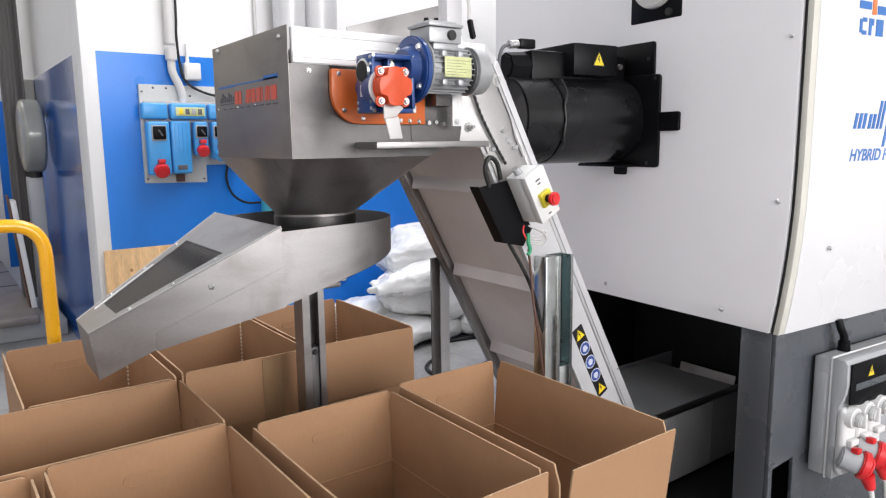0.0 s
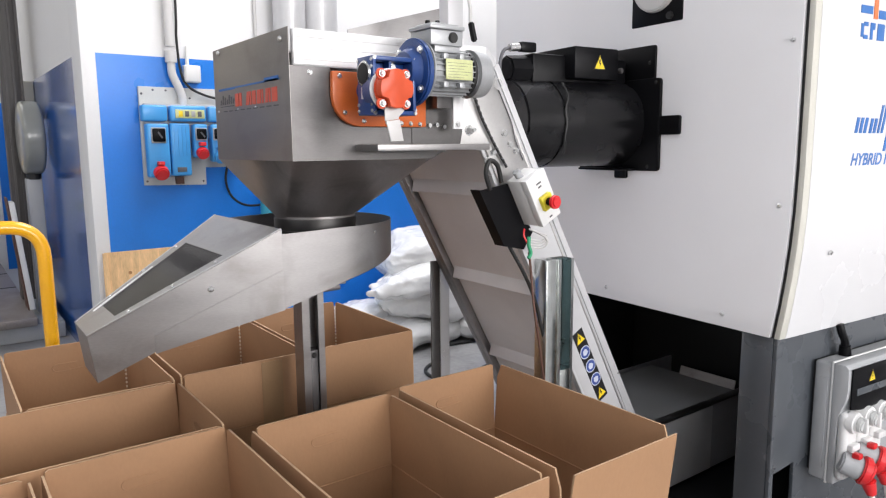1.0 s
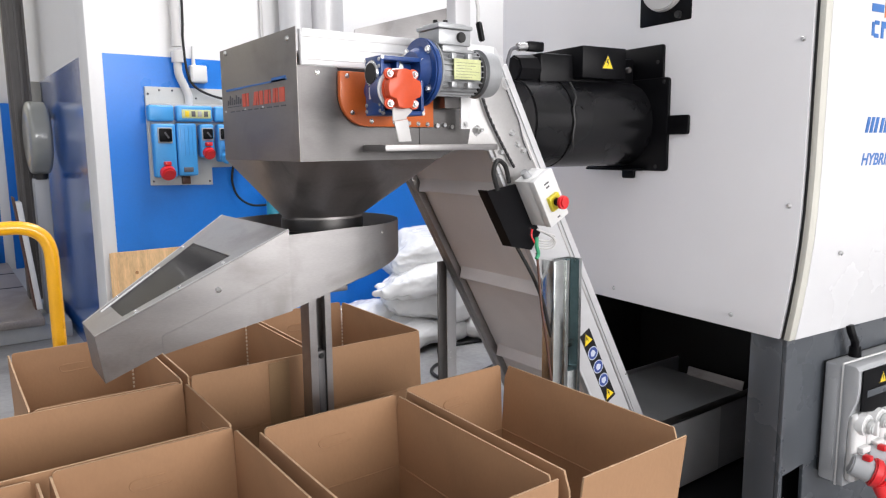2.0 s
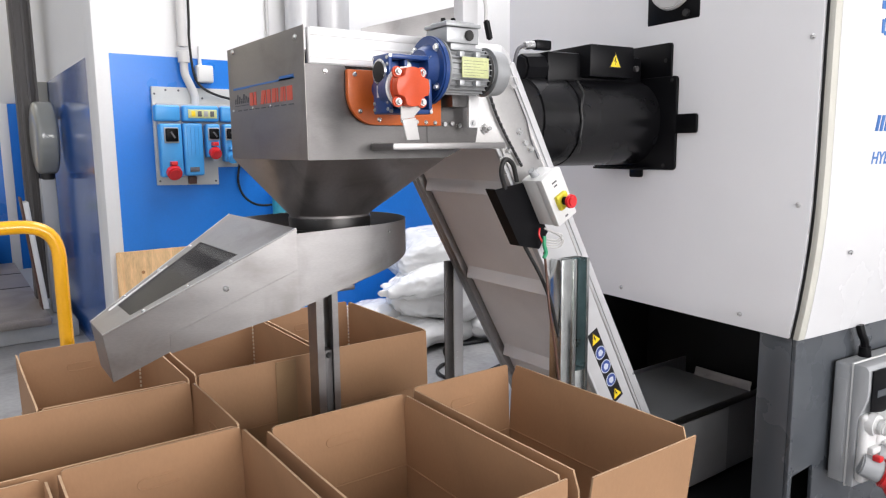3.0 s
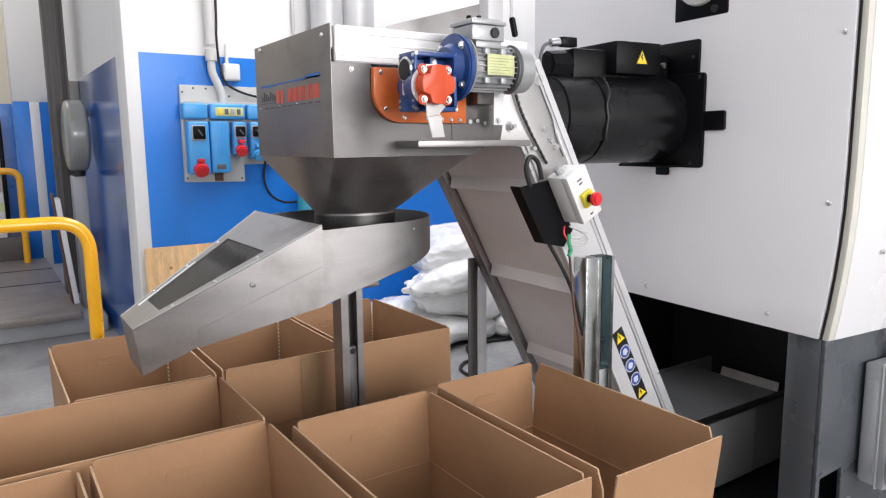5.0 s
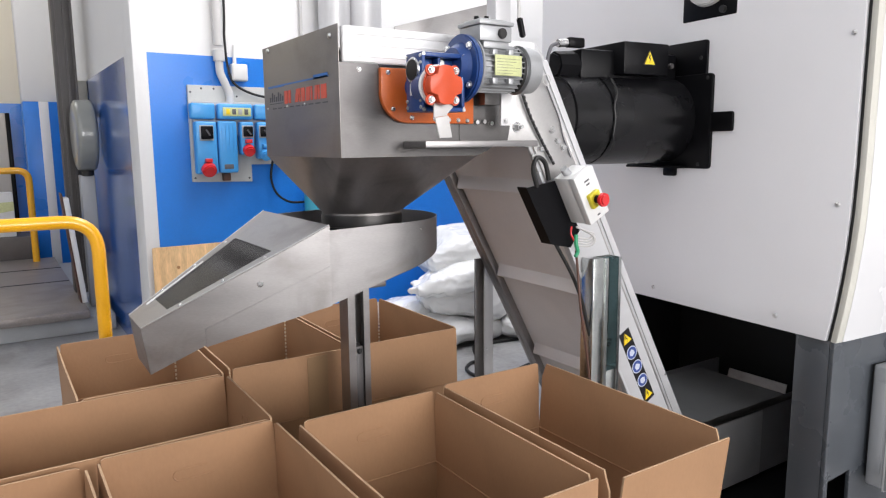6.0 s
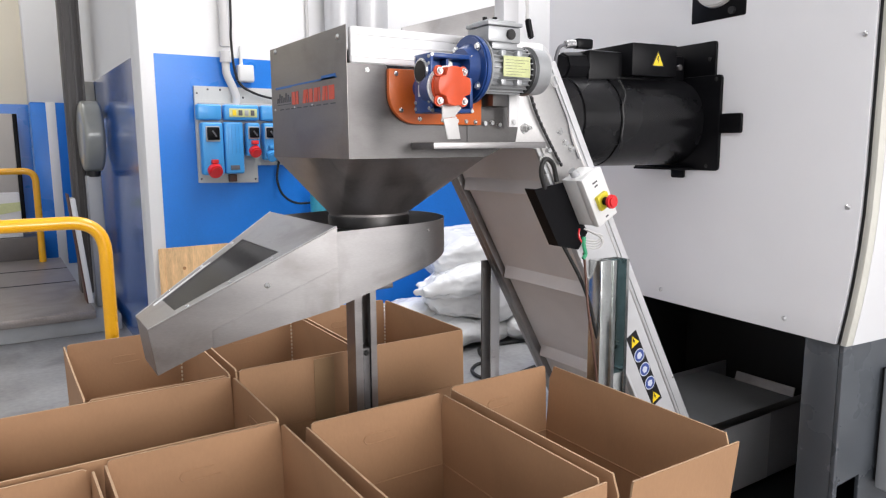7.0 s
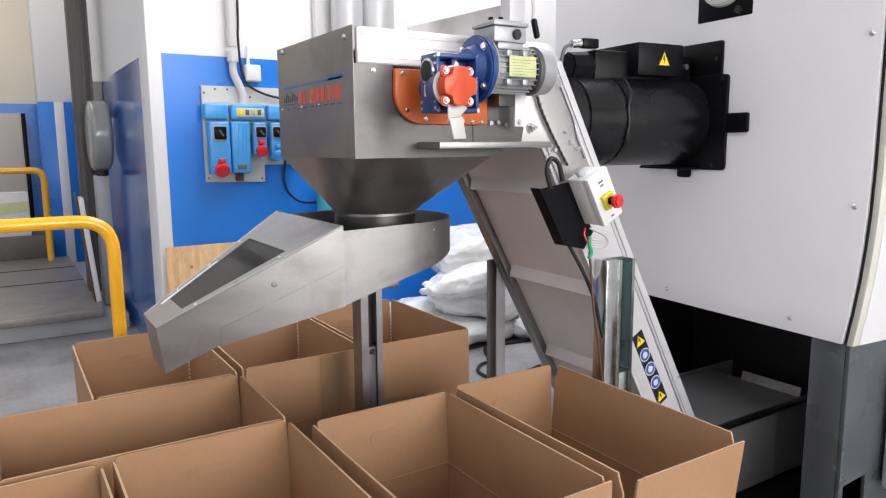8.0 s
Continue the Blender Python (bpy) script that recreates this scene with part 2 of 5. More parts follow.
def bent_rail(points, bend, r):
    """A tube of straight runs with rounded bends."""
    pts = [Vector(p) for p in points]
    line = [pts[0]]
    for a, b, c in zip(pts, pts[1:], pts[2:]):
        u, v = (a - b).normalized(), (c - b).normalized()
        for k in range(9):
            t = k / 8
            line.append((b + u * bend) * (1 - t) ** 2 + b * 2 * t * (1 - t) + (b + v * bend) * t * t)
    line.append(pts[-1])
    bm = bmesh.new()
    seg, rings, side = 18, [], None
    for i, p in enumerate(line):
        along = (line[min(i + 1, len(line) - 1)] - line[max(i - 1, 0)]).normalized()
        if side is None:
            side = along.orthogonal().normalized()
        side = (side - along * side.dot(along)).normalized()
        other = along.cross(side)
        rings.append([bm.verts.new(p + r * (side * math.cos(k * math.tau / seg) + other * math.sin(k * math.tau / seg))) for k in range(seg)])
    for one, two in zip(rings, rings[1:]):
        for k in range(seg):
            bm.faces.new((one[k], one[(k + 1) % seg], two[(k + 1) % seg], two[k]))
    bm.faces.new(rings[0][::-1])
    bm.faces.new(rings[-1])
    return bm


def join(*bms):
    out = bms[0]
    for other in bms[1:]:
        me = bpy.data.meshes.new("join")
        other.to_mesh(me)
        other.free()
        out.from_mesh(me)
        bpy.data.meshes.remove(me)
    return out


def screw_head(p, normal, r=0.006, h=0.004):
    """A domed screw head with its socket."""
    p, normal = Vector(p), Vector(normal).normalized()
    return join(rod(p - normal * 0.001, p + normal * h * 0.45, r, r * 0.96, 12), rod(p + normal * h * 0.45, p + normal * h, r * 0.9, r * 0.55, 12))


def hex_bolt(p, normal, r=0.008, h=0.006):
    p, normal = Vector(p), Vector(normal).normalized()
    return join(rod(p - normal * 0.001, p + normal * 0.0015, r * 1.45, None, 18), rod(p + normal * 0.0015, p + normal * h, r, r * 0.94, 6))


def plate_hole(outer, inner, a, b, axis="y"):
    """A sheet with one opening: both outlines have the same number of corners."""
    bm = bmesh.new()
    place = {"y": lambda p, d: (p[0], d, p[1]), "x": lambda p, d: (d, p[0], p[1]), "z": lambda p, d: (p[0], p[1], d)}[axis]
    loops = [[bm.verts.new(place(p, d)) for p in pts] for pts in (outer, inner) for d in (a, b)]
    oa, ob_, ia, ib = loops
    k = len(outer)
    for i in range(k):
        j = (i + 1) % k
        bm.faces.new((oa[i], oa[j], ia[j], ia[i]))
        bm.faces.new((ob_[i], ob_[j], ib[j], ib[i]))
        bm.faces.new((oa[i], oa[j], ob_[j], ob_[i]))
        bm.faces.new((ia[i], ia[j], ib[j], ib[i]))
    bmesh.ops.recalc_face_normals(bm, faces=bm.faces)
    return bm


def rounded(x0, x1, z0, z1, r, n=5):
    pts = []
    for cx, cz, a in ((x1 - r, z1 - r, 0), (x0 + r, z1 - r, 90), (x0 + r, z0 + r, 180), (x1 - r, z0 + r, 270)):
        for k in range(n):
            t = radians(a + 90 * k / (n - 1))
            pts.append((cx + r * math.cos(t), cz + r * math.sin(t)))
    return pts


def lettering(words, size, m, material, parent, name="lettering", label="", shear=0.0):
    """Flat words in the built-in font, turned into a mesh at the pose m."""
    cu = bpy.data.curves.new(name, "FONT")
    cu.body, cu.size, cu.extrude, cu.shear, cu.offset = words, size, 0.0004, shear, 0.0012
    temp = bpy.data.objects.new(name, cu)
    me = bpy.data.meshes.new_from_object(temp)
    bpy.data.objects.remove(temp)
    bm = bmesh.new()
    bm.from_mesh(me)
    bpy.data.meshes.remove(me)
    bm.transform(m)
    return part(name, bm, material, parent, label, smooth=False)


# ---- the hall ----
structure("floor", box(-6, 7, -6.2, 12, -0.2, 0), FLOOR, "worn grey concrete factory floor", "floor")
WALLF = pose(0, 4.687, 0, 0, 0, 1.5)


def on_wall(bm):
    bm.transform(WALLF)
    return bm


structure("wall_north_upper", on_wall(box(0.908, 7.0, 0, 0.25, 2.035, 5.0)), WALL_W, "white painted factory wall above a blue dado", "wall")
structure("wall_north_dado", on_wall(box(0.908, 7.0, -0.002, 0.25, 0, 2.035)), WALL_B, "bright blue painted dado of the wall", "wall")
structure("corner_trim", on_wall(box(0.824, 0.908, -0.004, 0.25, 0, 5.0, 0.004)), WALL_W, "white painted wall corner strip", "trim")
structure("wall_return_dado", box(0.826, 1.0, 4.97, 10.9, 0, 2.035), WALL_B_GLOSS, "glossy blue painted side wall, base darkened to offset its bright reflection", "wall")
structure("wall_return_upper", box(0.828, 1.0, 4.97, 10.9, 2.035, 5.0), WALL_W, "white painted side wall of the passage", "wall")
structure("wall_far_upper", box(-6, 1.0, 10.9, 11.1, 2.03, 5.0), WALL_CREAM, "cream painted far wall", "wall")
structure("wall_far_dado", box(-6, 1.0, 10.896, 11.1, 0, 2.03), WALL_B, "blue dado of the far wall", "wall")
# Unseen wall; its window opening is added only for the west lamp.
west = plate_hole([(-6.2, 0), (12, 0), (12, 5), (-6.2, 5)], [(-3.2, 1.0), (1.6, 1.0), (1.6, 3.6), (-3.2, 3.6)], -6.2, -6.0, axis="x")
structure("wall_west", west, WALL_W, "white factory wall with an opening added for the west lamp", "wall")
structure("wall_east", box(7, 7.2, -6.2, 12, 0, 5.0), WALL_W, "white factory wall", "wall")
south = plate_hole([(-6, 0), (7, 0), (7, 5), (-6, 5)], [(-3.2, 1.2), (4.2, 1.2), (4.2, 4.0), (-3.2, 4.0)], -6.2, -6.0)
structure("wall_south", south, WALL_W, "white factory wall with a long window", "wall")
openings = ((-3.3, -1.1, -3.5, 5.5), (1.8, 3.4, 1.5, 4.5), (-2.0, 0.4, 7.1, 10.1))
xs = sorted({-6.2, 7.2, *[v for o in openings for v in o[:2]]})
ys = sorted({-6.2, 12.0, *[v for o in openings for v in o[2:]]})
slabs = []
for xa, xb in zip(xs, xs[1:]):
    for ya, yb in zip(ys, ys[1:]):
        mx, my = (xa + xb) / 2, (ya + yb) / 2
        if not any(o[0] < mx < o[1] and o[2] < my < o[3] for o in openings):
            slabs.append(box(xa, xb, ya, yb, 5.0, 5.2))
structure("ceiling", join(*slabs), CEIL, "white factory ceiling with open skylights", "ceiling")

pil = thing("pillar", pose(0.55, 9.6, 0), "beige square pillar with blue lower part and white edge strip", "pillar", kind="structure")
part("upper_shaft", box(0.44, 0.822, 9.5, 9.9, 1.985, 5.0, 0.01), WALL_W, pil)
part("lower_shaft", box(0.44, 0.822, 9.497, 9.9, 0, 1.985, 0.01), WALL_B, pil)
part("edge_strip", box(0.60, 0.70, 9.485, 9.6, 0, 1.985, 0.004), WALL_W, pil)

# ---- passage behind: scale, rails, board ----
sc = thing("platform_scale", pose(-0.2, 7.0, 0), "large grey steel platform scale with a round dial head", "scale")
part("base", box(-2.5, 0.79, 6.03, 9.1, 0.0, 0.128, 0.012), SCALE_LT, sc, "light grey painted base")
part("deck", box(-2.5, 0.60, 5.95, 9.15, 0.13, 0.2, 0.014), DECK, sc, "worn steel deck")
for k in range(2):
    part("deck_joint", box(-2.5, 0.59, 7.4 + k * 0.88, 7.425 + k * 0.88, 0.2, 0.203), RUBBER, sc)
part("column", box(0.655, 0.765, 6.40, 6.54, 0.13, 1.23, 0.012), PLASTIC_G, sc, "grey steel column")
bm = bmesh.new()
bmesh.ops.create_uvsphere(bm, u_segments=48, v_segments=32, radius=1.0)
for v in bm.verts:
    r = math.hypot(v.co.y, v.co.z)
    flat = math.copysign(abs(v.co.x) ** 0.55, v.co.x)
    grow = (1 - abs(v.co.x) ** 4) ** 0.25 / max(r, 1e-6) if r > 1e-5 else 0.0
    v.co = Vector((0.712 + 0.086 * flat, 6.42 + 0.285 * v.co.y * grow, 1.55 + 0.285 * v.co.z * grow))
part("dial_head", bm, SCALE_G, sc, "rounded grey dial head")
part("head_neck", rod((0.712, 6.44, 1.22), (0.712, 6.44, 1.30), 0.055), RUBBER, sc)
col = thing("steel_column", pose(0.65, 6.8, 0.2), "dark grey steel door column with grooves", "column", kind="structure")
part("shaft", box(0.575, 0.725, 6.72, 6.9, 0.2, 5.0, 0.01), DARK_COL, col)
for k in range(3):
    part("groove_rib", box(0.60 + k * 0.055, 0.618 + k * 0.055, 6.705, 6.72, 0.2, 5.0), DARK_COL, col)
brd = thing("narrow_board", pose(0.60, 6.15, 0.2, 0, -5, 0), "narrow white and red edged board leaning at the scale", "board")
part("strip", box(-0.02, 0.02, 0.1, 0.3, 0.0, 0.86, 0.004), PLASTIC_W, brd, local=True)
part("edge", box(-0.03, -0.021, 0.1, 0.3, 0.0, 0.9, 0.003), COPPER, brd, local=True)
blk = thing("wood_batten", pose(0.78, 6.94, 1.8), "short pale wooden batten on the side wall", "batten")
part("batten", box(0.745, 0.822, 6.92, 7.0, 1.72, 2.03, 0.004), PANEL_EDGE, blk)


def guard_rail(y, x0, x1, top, r, label):
    ob = thing("guard_rail", pose(x1, y, 0), label, "guard rail", "yellow guard rails")
    part("tube", bent_rail([(x0, y, 0), (x0, y, top), (x1, y, top), (x1, y, 0)], 0.12, r), YELLOW_P, ob)
    for x in (x0, x1):
        part("foot_plate", rod((x, y, 0), (x, y, 0.012), r * 2.2, None, 24), YELLOW_P, ob)


guard_rail(2.88, -1.2, 0.338, 1.184, 0.0245, "yellow enamelled tubular guard rail beside the cartons")
guard_rail(8.9, -1.6, 0.405, 1.21, 0.036, "yellow tubular guard rail behind the platform scale")
pan = thing("door_panel", pose(-0.4, 10.6, 0), "pale beige door panel with a dark edge leaning at the far wall", "panel")
part("leaf", box(-1.5, 0.29, 10.72, 10.78, 0, 1.9, 0.01), BEIGE, pan)
part("edge", box(0.29, 0.34, 10.71, 10.79, 0, 1.9, 0.005), BLACK, pan)
lb = thing("low_platform", pose(-0.8, 9.4, 0), "low grey steel platform behind the scale", "platform")
part("slab", box(-2.4, 0.45, 9.2, 9.75, 0.0, 0.449, 0.01), DECK_D, lb)
bxx = thing("printed_box", pose(0.0, 9.45, 0.45), "white printed cardboard box with a green band", "box")
part("body", box(-0.25, 0.25, 9.3, 9.6, 0.45, 0.95, 0.008), PLASTIC_W, bxx)
part("band", prism([(-0.25, 0.67), (0.25, 0.75), (0.25, 0.85), (-0.25, 0.82)], 9.294, 9.3), LABEL_Y, bxx, "yellow green printed band")

# plywood board against the wall
ply = thing("plywood_board", pose(1.3, 4.6, 0), "pale pine plywood board leaning on the blue wall", "board")
part("sheet", on_wall(box(0.86, 1.75, -0.06, -0.035, 0.0, 0.818, 0.003)), PLY, ply)
for x, z in ((1.13, 0.70), (1.05, 0.52), (1.22, 0.60), (1.00, 0.68), (1.30, 0.74)):
    part("knot", on_wall(rod((x, -0.0612, z), (x, -0.0595, z), 0.011, None, 14)), KNOT, ply)
part("edge_strip", on_wall(box(0.845, 0.878, -0.066, -0.062, 0.0, 0.818, 0.001)), PLY, ply)

# pipes on the wall
for x, r in ((2.13, 0.11), (2.36, 0.125)):
    ob = thing("vertical_duct", pose(x, 4.6, 0), "grey round vertical duct on the white wall", "duct", "ducts on the wall")
    part("pipe", rod((x, 4.6, 1.6), (x, 4.6, 5.0), r, None, 32), DUCT, ob)
    part("joint_ring", rod((x, 4.6, 2.75), (x, 4.6, 2.83), r + 0.006, None, 32), DUCT, ob)
ob = thing("drop_cable", pose(1.98, 4.7, 2), "thin dark cable hanging down the white wall", "cable")
part("cable", on_wall(tube([(1.93, -0.02, 5.0), (1.93, -0.02, 3.5), (1.93, -0.02, 2.0)], 0.011)), PIPE, ob)

# socket board on the wall
sb = thing("socket_board", WALLF @ pose(1.34, 0, 1.22), "grey board with light blue industrial power sockets", "socket board")
part("backplate", on_wall(prism([(1.134, 1.225), (1.53, 1.215), (1.53, 1.33), (1.86, 1.33), (1.86, 1.845), (1.134, 1.845)], -0.03, -0.003, r=0.003)), GREY_PLATE, sb)
part("rear_frame", on_wall(box(1.145, 1.87, -0.075, -0.031, 1.52, 1.74, 0.012)), PLASTIC_G, sb)


def on_sock(bm):
    bm.transform(WALLF @ pose(-0.045, 0, -0.008))
    return bm


def module(name, x0, x1, z0, z1, depth, material, label=""):
    return part(name, on_sock(box(x0, x1, -0.075 - depth, -0.06, z0, z1, 0.014, 3)), material, sb, label)


module("cover", 1.165, 1.32, 1.635, 1.735, 0.05, SOCKET_B)
brk = module("breaker_box", 1.335, 1.565, 1.635, 1.735, 0.055, SOCKET_B)
part("breaker_window", on_sock(box(1.365, 1.55, -0.136, -0.13, 1.655, 1.71, 0.004)), LABEL_Y, brk, "smoked window over breakers")
for k in range(4):
    part("breaker", on_sock(box(1.385 + k * 0.04, 1.41 + k * 0.04, -0.139, -0.136, 1.665, 1.70, 0.001)), [WARN_Y, INK_GREY, PLASTIC_G, INK_GREY][k], brk)
module("cover", 1.58, 1.85, 1.635, 1.735, 0.05, SOCKET_B)


def interlock(x0, x1, z0, z1, plug, size):
    body = module("interlocked_socket", x0, x1, z0, z1, 0.06, SOCKET_B, "light blue interlocked socket")
    cx = (x0 + x1) / 2
    part("switch_plate", on_sock(box(cx - size * 0.60, cx + size * 0.60, -0.142, -0.132, z1 - 0.028 - size * 1.25, z1 - 0.024, 0.006)), PLASTIC_G, body)
    part("rotary_switch", on_sock(box(cx - size * 0.52, cx + size * 0.52, -0.158, -0.14, z1 - 0.026 - size * 1.15, z1 - 0.030, 0.008)), BLACK, body, "black rotary switch")
    part("switch_pointer", on_sock(prism([(cx - 0.004, z1 - 0.05), (cx + 0.02, z1 - 0.05 - size * 0.5), (cx + 0.012, z1 - 0.056 - size * 0.5), (cx - 0.012, z1 - 0.055)], -0.162, -0.157)), INK_GREY, body)
    if plug:
        part("socket_lid", on_sock(rod((cx, -0.130, z0 + 0.038), (cx, -0.172, z0 + 0.016), size * 0.64, size * 0.58, 28, 0.008)), plug, body, "hinged round socket lid")
        part("lid_hinge", on_sock(box(cx - 0.02, cx + 0.02, -0.17, -0.13, z0 + 0.075, z0 + 0.1, 0.004)), plug, body)


interlock(1.185, 1.32, 1.285, 1.62, RED, 0.075)
blank = module("fuse_box", 1.33, 1.455, 1.29, 1.625, 0.05, SOCKET_B, "ribbed light blue cover")
for k in range(4):
    part("rib", on_sock(box(1.352 + k * 0.024, 1.358 + k * 0.024, -0.128, -0.124, 1.42, 1.60)), SOCKET_B, blank)
part("rating_plate", on_sock(box(1.36, 1.42, -0.129, -0.124, 1.315, 1.345, 0.002)), INK_GREY, blank)
part("outlet", on_sock(box(1.37, 1.42, -0.06, -0.025, 1.235, 1.285, 0.004)), COPPER, blank)
interlock(1.475, 1.565, 1.405, 1.62, RED, 0.062)
interlock(1.59, 1.68, 1.375, 1.62, SOCKET_B, 0.062)
interlock(1.70, 1.79, 1.375, 1.62, SOCKET_B, 0.062)
for x, z in ((1.15, 1.80), (1.22, 1.825), (1.30, 1.825), (1.15, 1.25), (1.51, 1.24), (1.45, 1.78)):
    part("fixing_screw", on_wall(screw_head((x, -0.03, z), (0, -1, 0), 0.007, 0.005)), INK_GREY, sb)
cd = thing("conduit", WALLF @ pose(1.36, 0, 1.74), "grey conduit pipe with a bend feeding the socket board", "conduit")
part("pipe", on_wall(tube([(1.335, -0.05, 5.0), (1.337, -0.05, 3.0), (1.34, -0.05, 2.10)], 0.03, 16)), PIPE, cd)
part("coupling", on_wall(rod((1.34, -0.05, 2.00), (1.34, -0.05, 2.07), 0.036)), PIPE, cd)
part("bend", on_wall(tube([(1.34, -0.05, 2.02), (1.342, -0.05, 1.93), (1.375, -0.05, 1.85), (1.395, -0.05, 1.79), (1.395, -0.05, 1.73)], 0.026, 14)), PIPE, cd)
jb = thing("junction_box", WALLF @ pose(1.475, 0, 1.88), "small white junction box on the wall", "junction box")
part("body", on_wall(box(1.418, 1.525, -0.06, -0.003, 1.88, 1.99, 0.01, 3)), PLASTIC_W, jb)
part("lid", on_wall(box(1.424, 1.519, -0.068, -0.06, 1.886, 1.984, 0.004)), PLASTIC_W, jb)
part("gland", on_wall(rod((1.447, -0.03, 1.985), (1.447, -0.03, 2.11), 0.013, 0.008)), PLASTIC_W, jb)
ob = thing("wall_cable", WALLF @ pose(1.45, 0, 1.8), "black cable from the conduit to the sockets", "cable")
part("cable", on_wall(tube([(1.40, -0.03, 5.0), (1.40, -0.03, 3.2), (1.395, -0.03, 2.35), (1.385, -0.04, 2.15), (1.40, -0.04, 1.95), (1.44, -0.05, 1.855), (1.55, -0.05, 1.80), (1.70, -0.05, 1.77)], 0.008)), RUBBER, ob)
ob = thing("wall_cable", WALLF @ pose(1.7, 0, 1.2), "black cable hanging in a loop below the sockets", "cable")
part("cable", on_wall(tube([(1.685, -0.06, 1.40), (1.665, -0.05, 1.32), (1.66, -0.04, 1.22), (1.70, -0.04, 1.12), (1.80, -0.04, 1.06), (1.95, -0.04, 1.06)], 0.008)), RUBBER, ob)
hs = thing("teal_hose", pose(1.9, 4.55, 0), "teal plastic hose standing at the wall", "hose")
part("hose", rod((1.92, 4.55, 0.0), (1.92, 4.55, 1.22), 0.075, None, 24), TEAL, hs)
sn = thing("wall_plate", WALLF @ pose(2.5, 0, 0.4), "small grey plate low on the blue wall", "plate")
part("plate", on_wall(box(2.35, 2.58, -0.02, -0.003, 0.40, 0.50, 0.003)), GREY_PLATE, sn)


# ---- sacks ----
def sack(x, y, z, sx, sy, sz, turn, tip, seed, neck=0.0):
    """A slack plastic sack: a pillow with puckered ends, creases and sagging sides."""
    bm = bmesh.new()
    bmesh.ops.create_cube(bm, size=2.0)
    bmesh.ops.subdivide_edges(bm, edges=list(bm.edges), cuts=38, use_grid_fill=True)
    for v in bm.verts:
        p = v.co
        q = p / (abs(p.x) ** 3 + abs(p.y) ** 3 + abs(p.z) ** 3) ** (1 / 3)
        pinch = 1 - 0.45 * max(0.0, abs(q.x) - 0.55) / 0.45
        c = Vector((q.x * sx, q.y * sy * (0.75 + 0.25 * pinch), q.z * sz * pinch))
        s = Vector((seed * 9.1, seed * 3.7, seed))
        bulge = noise.noise(c * 4 + s) * 0.05
        crease = -abs(noise.noise(Vector((c.x * 5, c.y * 14, c.z * 14)) + s)) * 0.022 - abs(noise.noise(c * 22 + s)) * 0.006
        crease -= abs(noise.noise(Vector((c.x * 9 + c.y * 6, c.y * 30, c.z * 34)) + s)) * 0.010 * max(0.0, abs(q.x) - 0.35)
        c += q.normalized() * (bulge + crease + 0.012)
        if neck and q.x < -0.7:
            c.x -= neck * (abs(q.x) - 0.7) * (1.2 + noise.noise(c * 12 + s))
            c.z += noise.noise(c * 16 + s) * 0.03
        c.z = max(c.z, -sz * 0.95)
        v.co = c
    ob = thing("plastic_sack", pose(x, y, z + sz * 0.95, 0, tip, turn), "full white plastic sack in a pile at the wall", "sack", "pile of white sacks")
    part("film", bm, SACK, ob, local=True)


sack(2.78, 4.24, 0.0, 0.50, 0.30, 0.10, 8, 0, 1)
sack(2.98, 4.22, 0.17, 0.36, 0.27, 0.165, -10, 4, 3, 0.12)
sack(2.52, 4.40, 0.15, 0.22, 0.18, 0.08, 40, 0, 2)
sack(2.84, 4.10, 0.42, 0.25, 0.20, 0.10, -14, -12, 5, 0.34)
sack(3.04, 4.33, 0.43, 0.40, 0.28, 0.21, 6, 0, 6)
sack(3.42, 4.05, 0.0, 0.30, 0.24, 0.12, 60, 0, 7)
ob = thing("floor_cable", pose(2.5, 3.6, 0), "black cable lying in a curl on the floor", "cable")
part("cable", tube([(3.3, 3.9, 0.012), (2.9, 3.95, 0.012), (2.78, 3.85, 0.012), (2.70, 3.67, 0.012), (2.60, 3.64, 0.012), (2.51, 3.56, 0.012), (2.475, 3.45, 0.012), (2.51, 3.38, 0.012), (2.66, 3.34, 0.012), (2.9, 3.4, 0.012)], 0.0115), RUBBER, ob)


# ---- moulding machine ----
MACH = pose(0, 0, 0, 0, 0, -4.7)      # local x goes into the machine, local y along its end face
MX, MY = 1.9966, 1.215
mm = thing("moulding_machine", MACH @ pose(MX, MY, 0), "large light grey enamelled moulding machine on a dark grey base", "machine")


def on_machine(bm):
    bm.transform(MACH)
    return bm


def mpart(name, bm, material, parent=mm, label=""):
    return part(name, on_machine(bm), material, parent, label)


def edge_u(z):
    return 1.180 + 0.17 * max(0.0, 1.377 - z) ** 2


zs = [0.854, 0.95, 1.05, 1.15, 1.25, 1.377, 1.9, 2.6]
pts = [(edge_u(z) + 0.012, z) for z in zs] + [(2.69, 2.6), (2.69, 0.854)]
mpart("end_panel", prism(pts, MX, MX + 0.03, axis="x", r=0.003), PANEL, mm, "light grey end panel")
mpart("panel_joint", prism([(edge_u(z) - 0.004, z) for z in zs] + [(edge_u(z) + 0.016, z) for z in zs[::-1]], MX + 0.012, MX + 0.035, axis="x"), RUBBER)
mpart("front_panel_edge", prism([(edge_u(z) - 0.02, z) for z in zs] + [(edge_u(z) - 0.001, z) for z in zs[::-1]], MX + 0.004, MX + 0.036, axis="x", r=0.002), PANEL_EDGE)
bm = bmesh.new()
cols = []
for z in zs:
    cols.append([bm.verts.new((v, edge_u(z) + off, z)) for v, off in ((MX + 0.036, -0.02), (MX + 3.0, -0.02), (MX + 3.0, 0.0), (MX + 0.036, 0.0))])
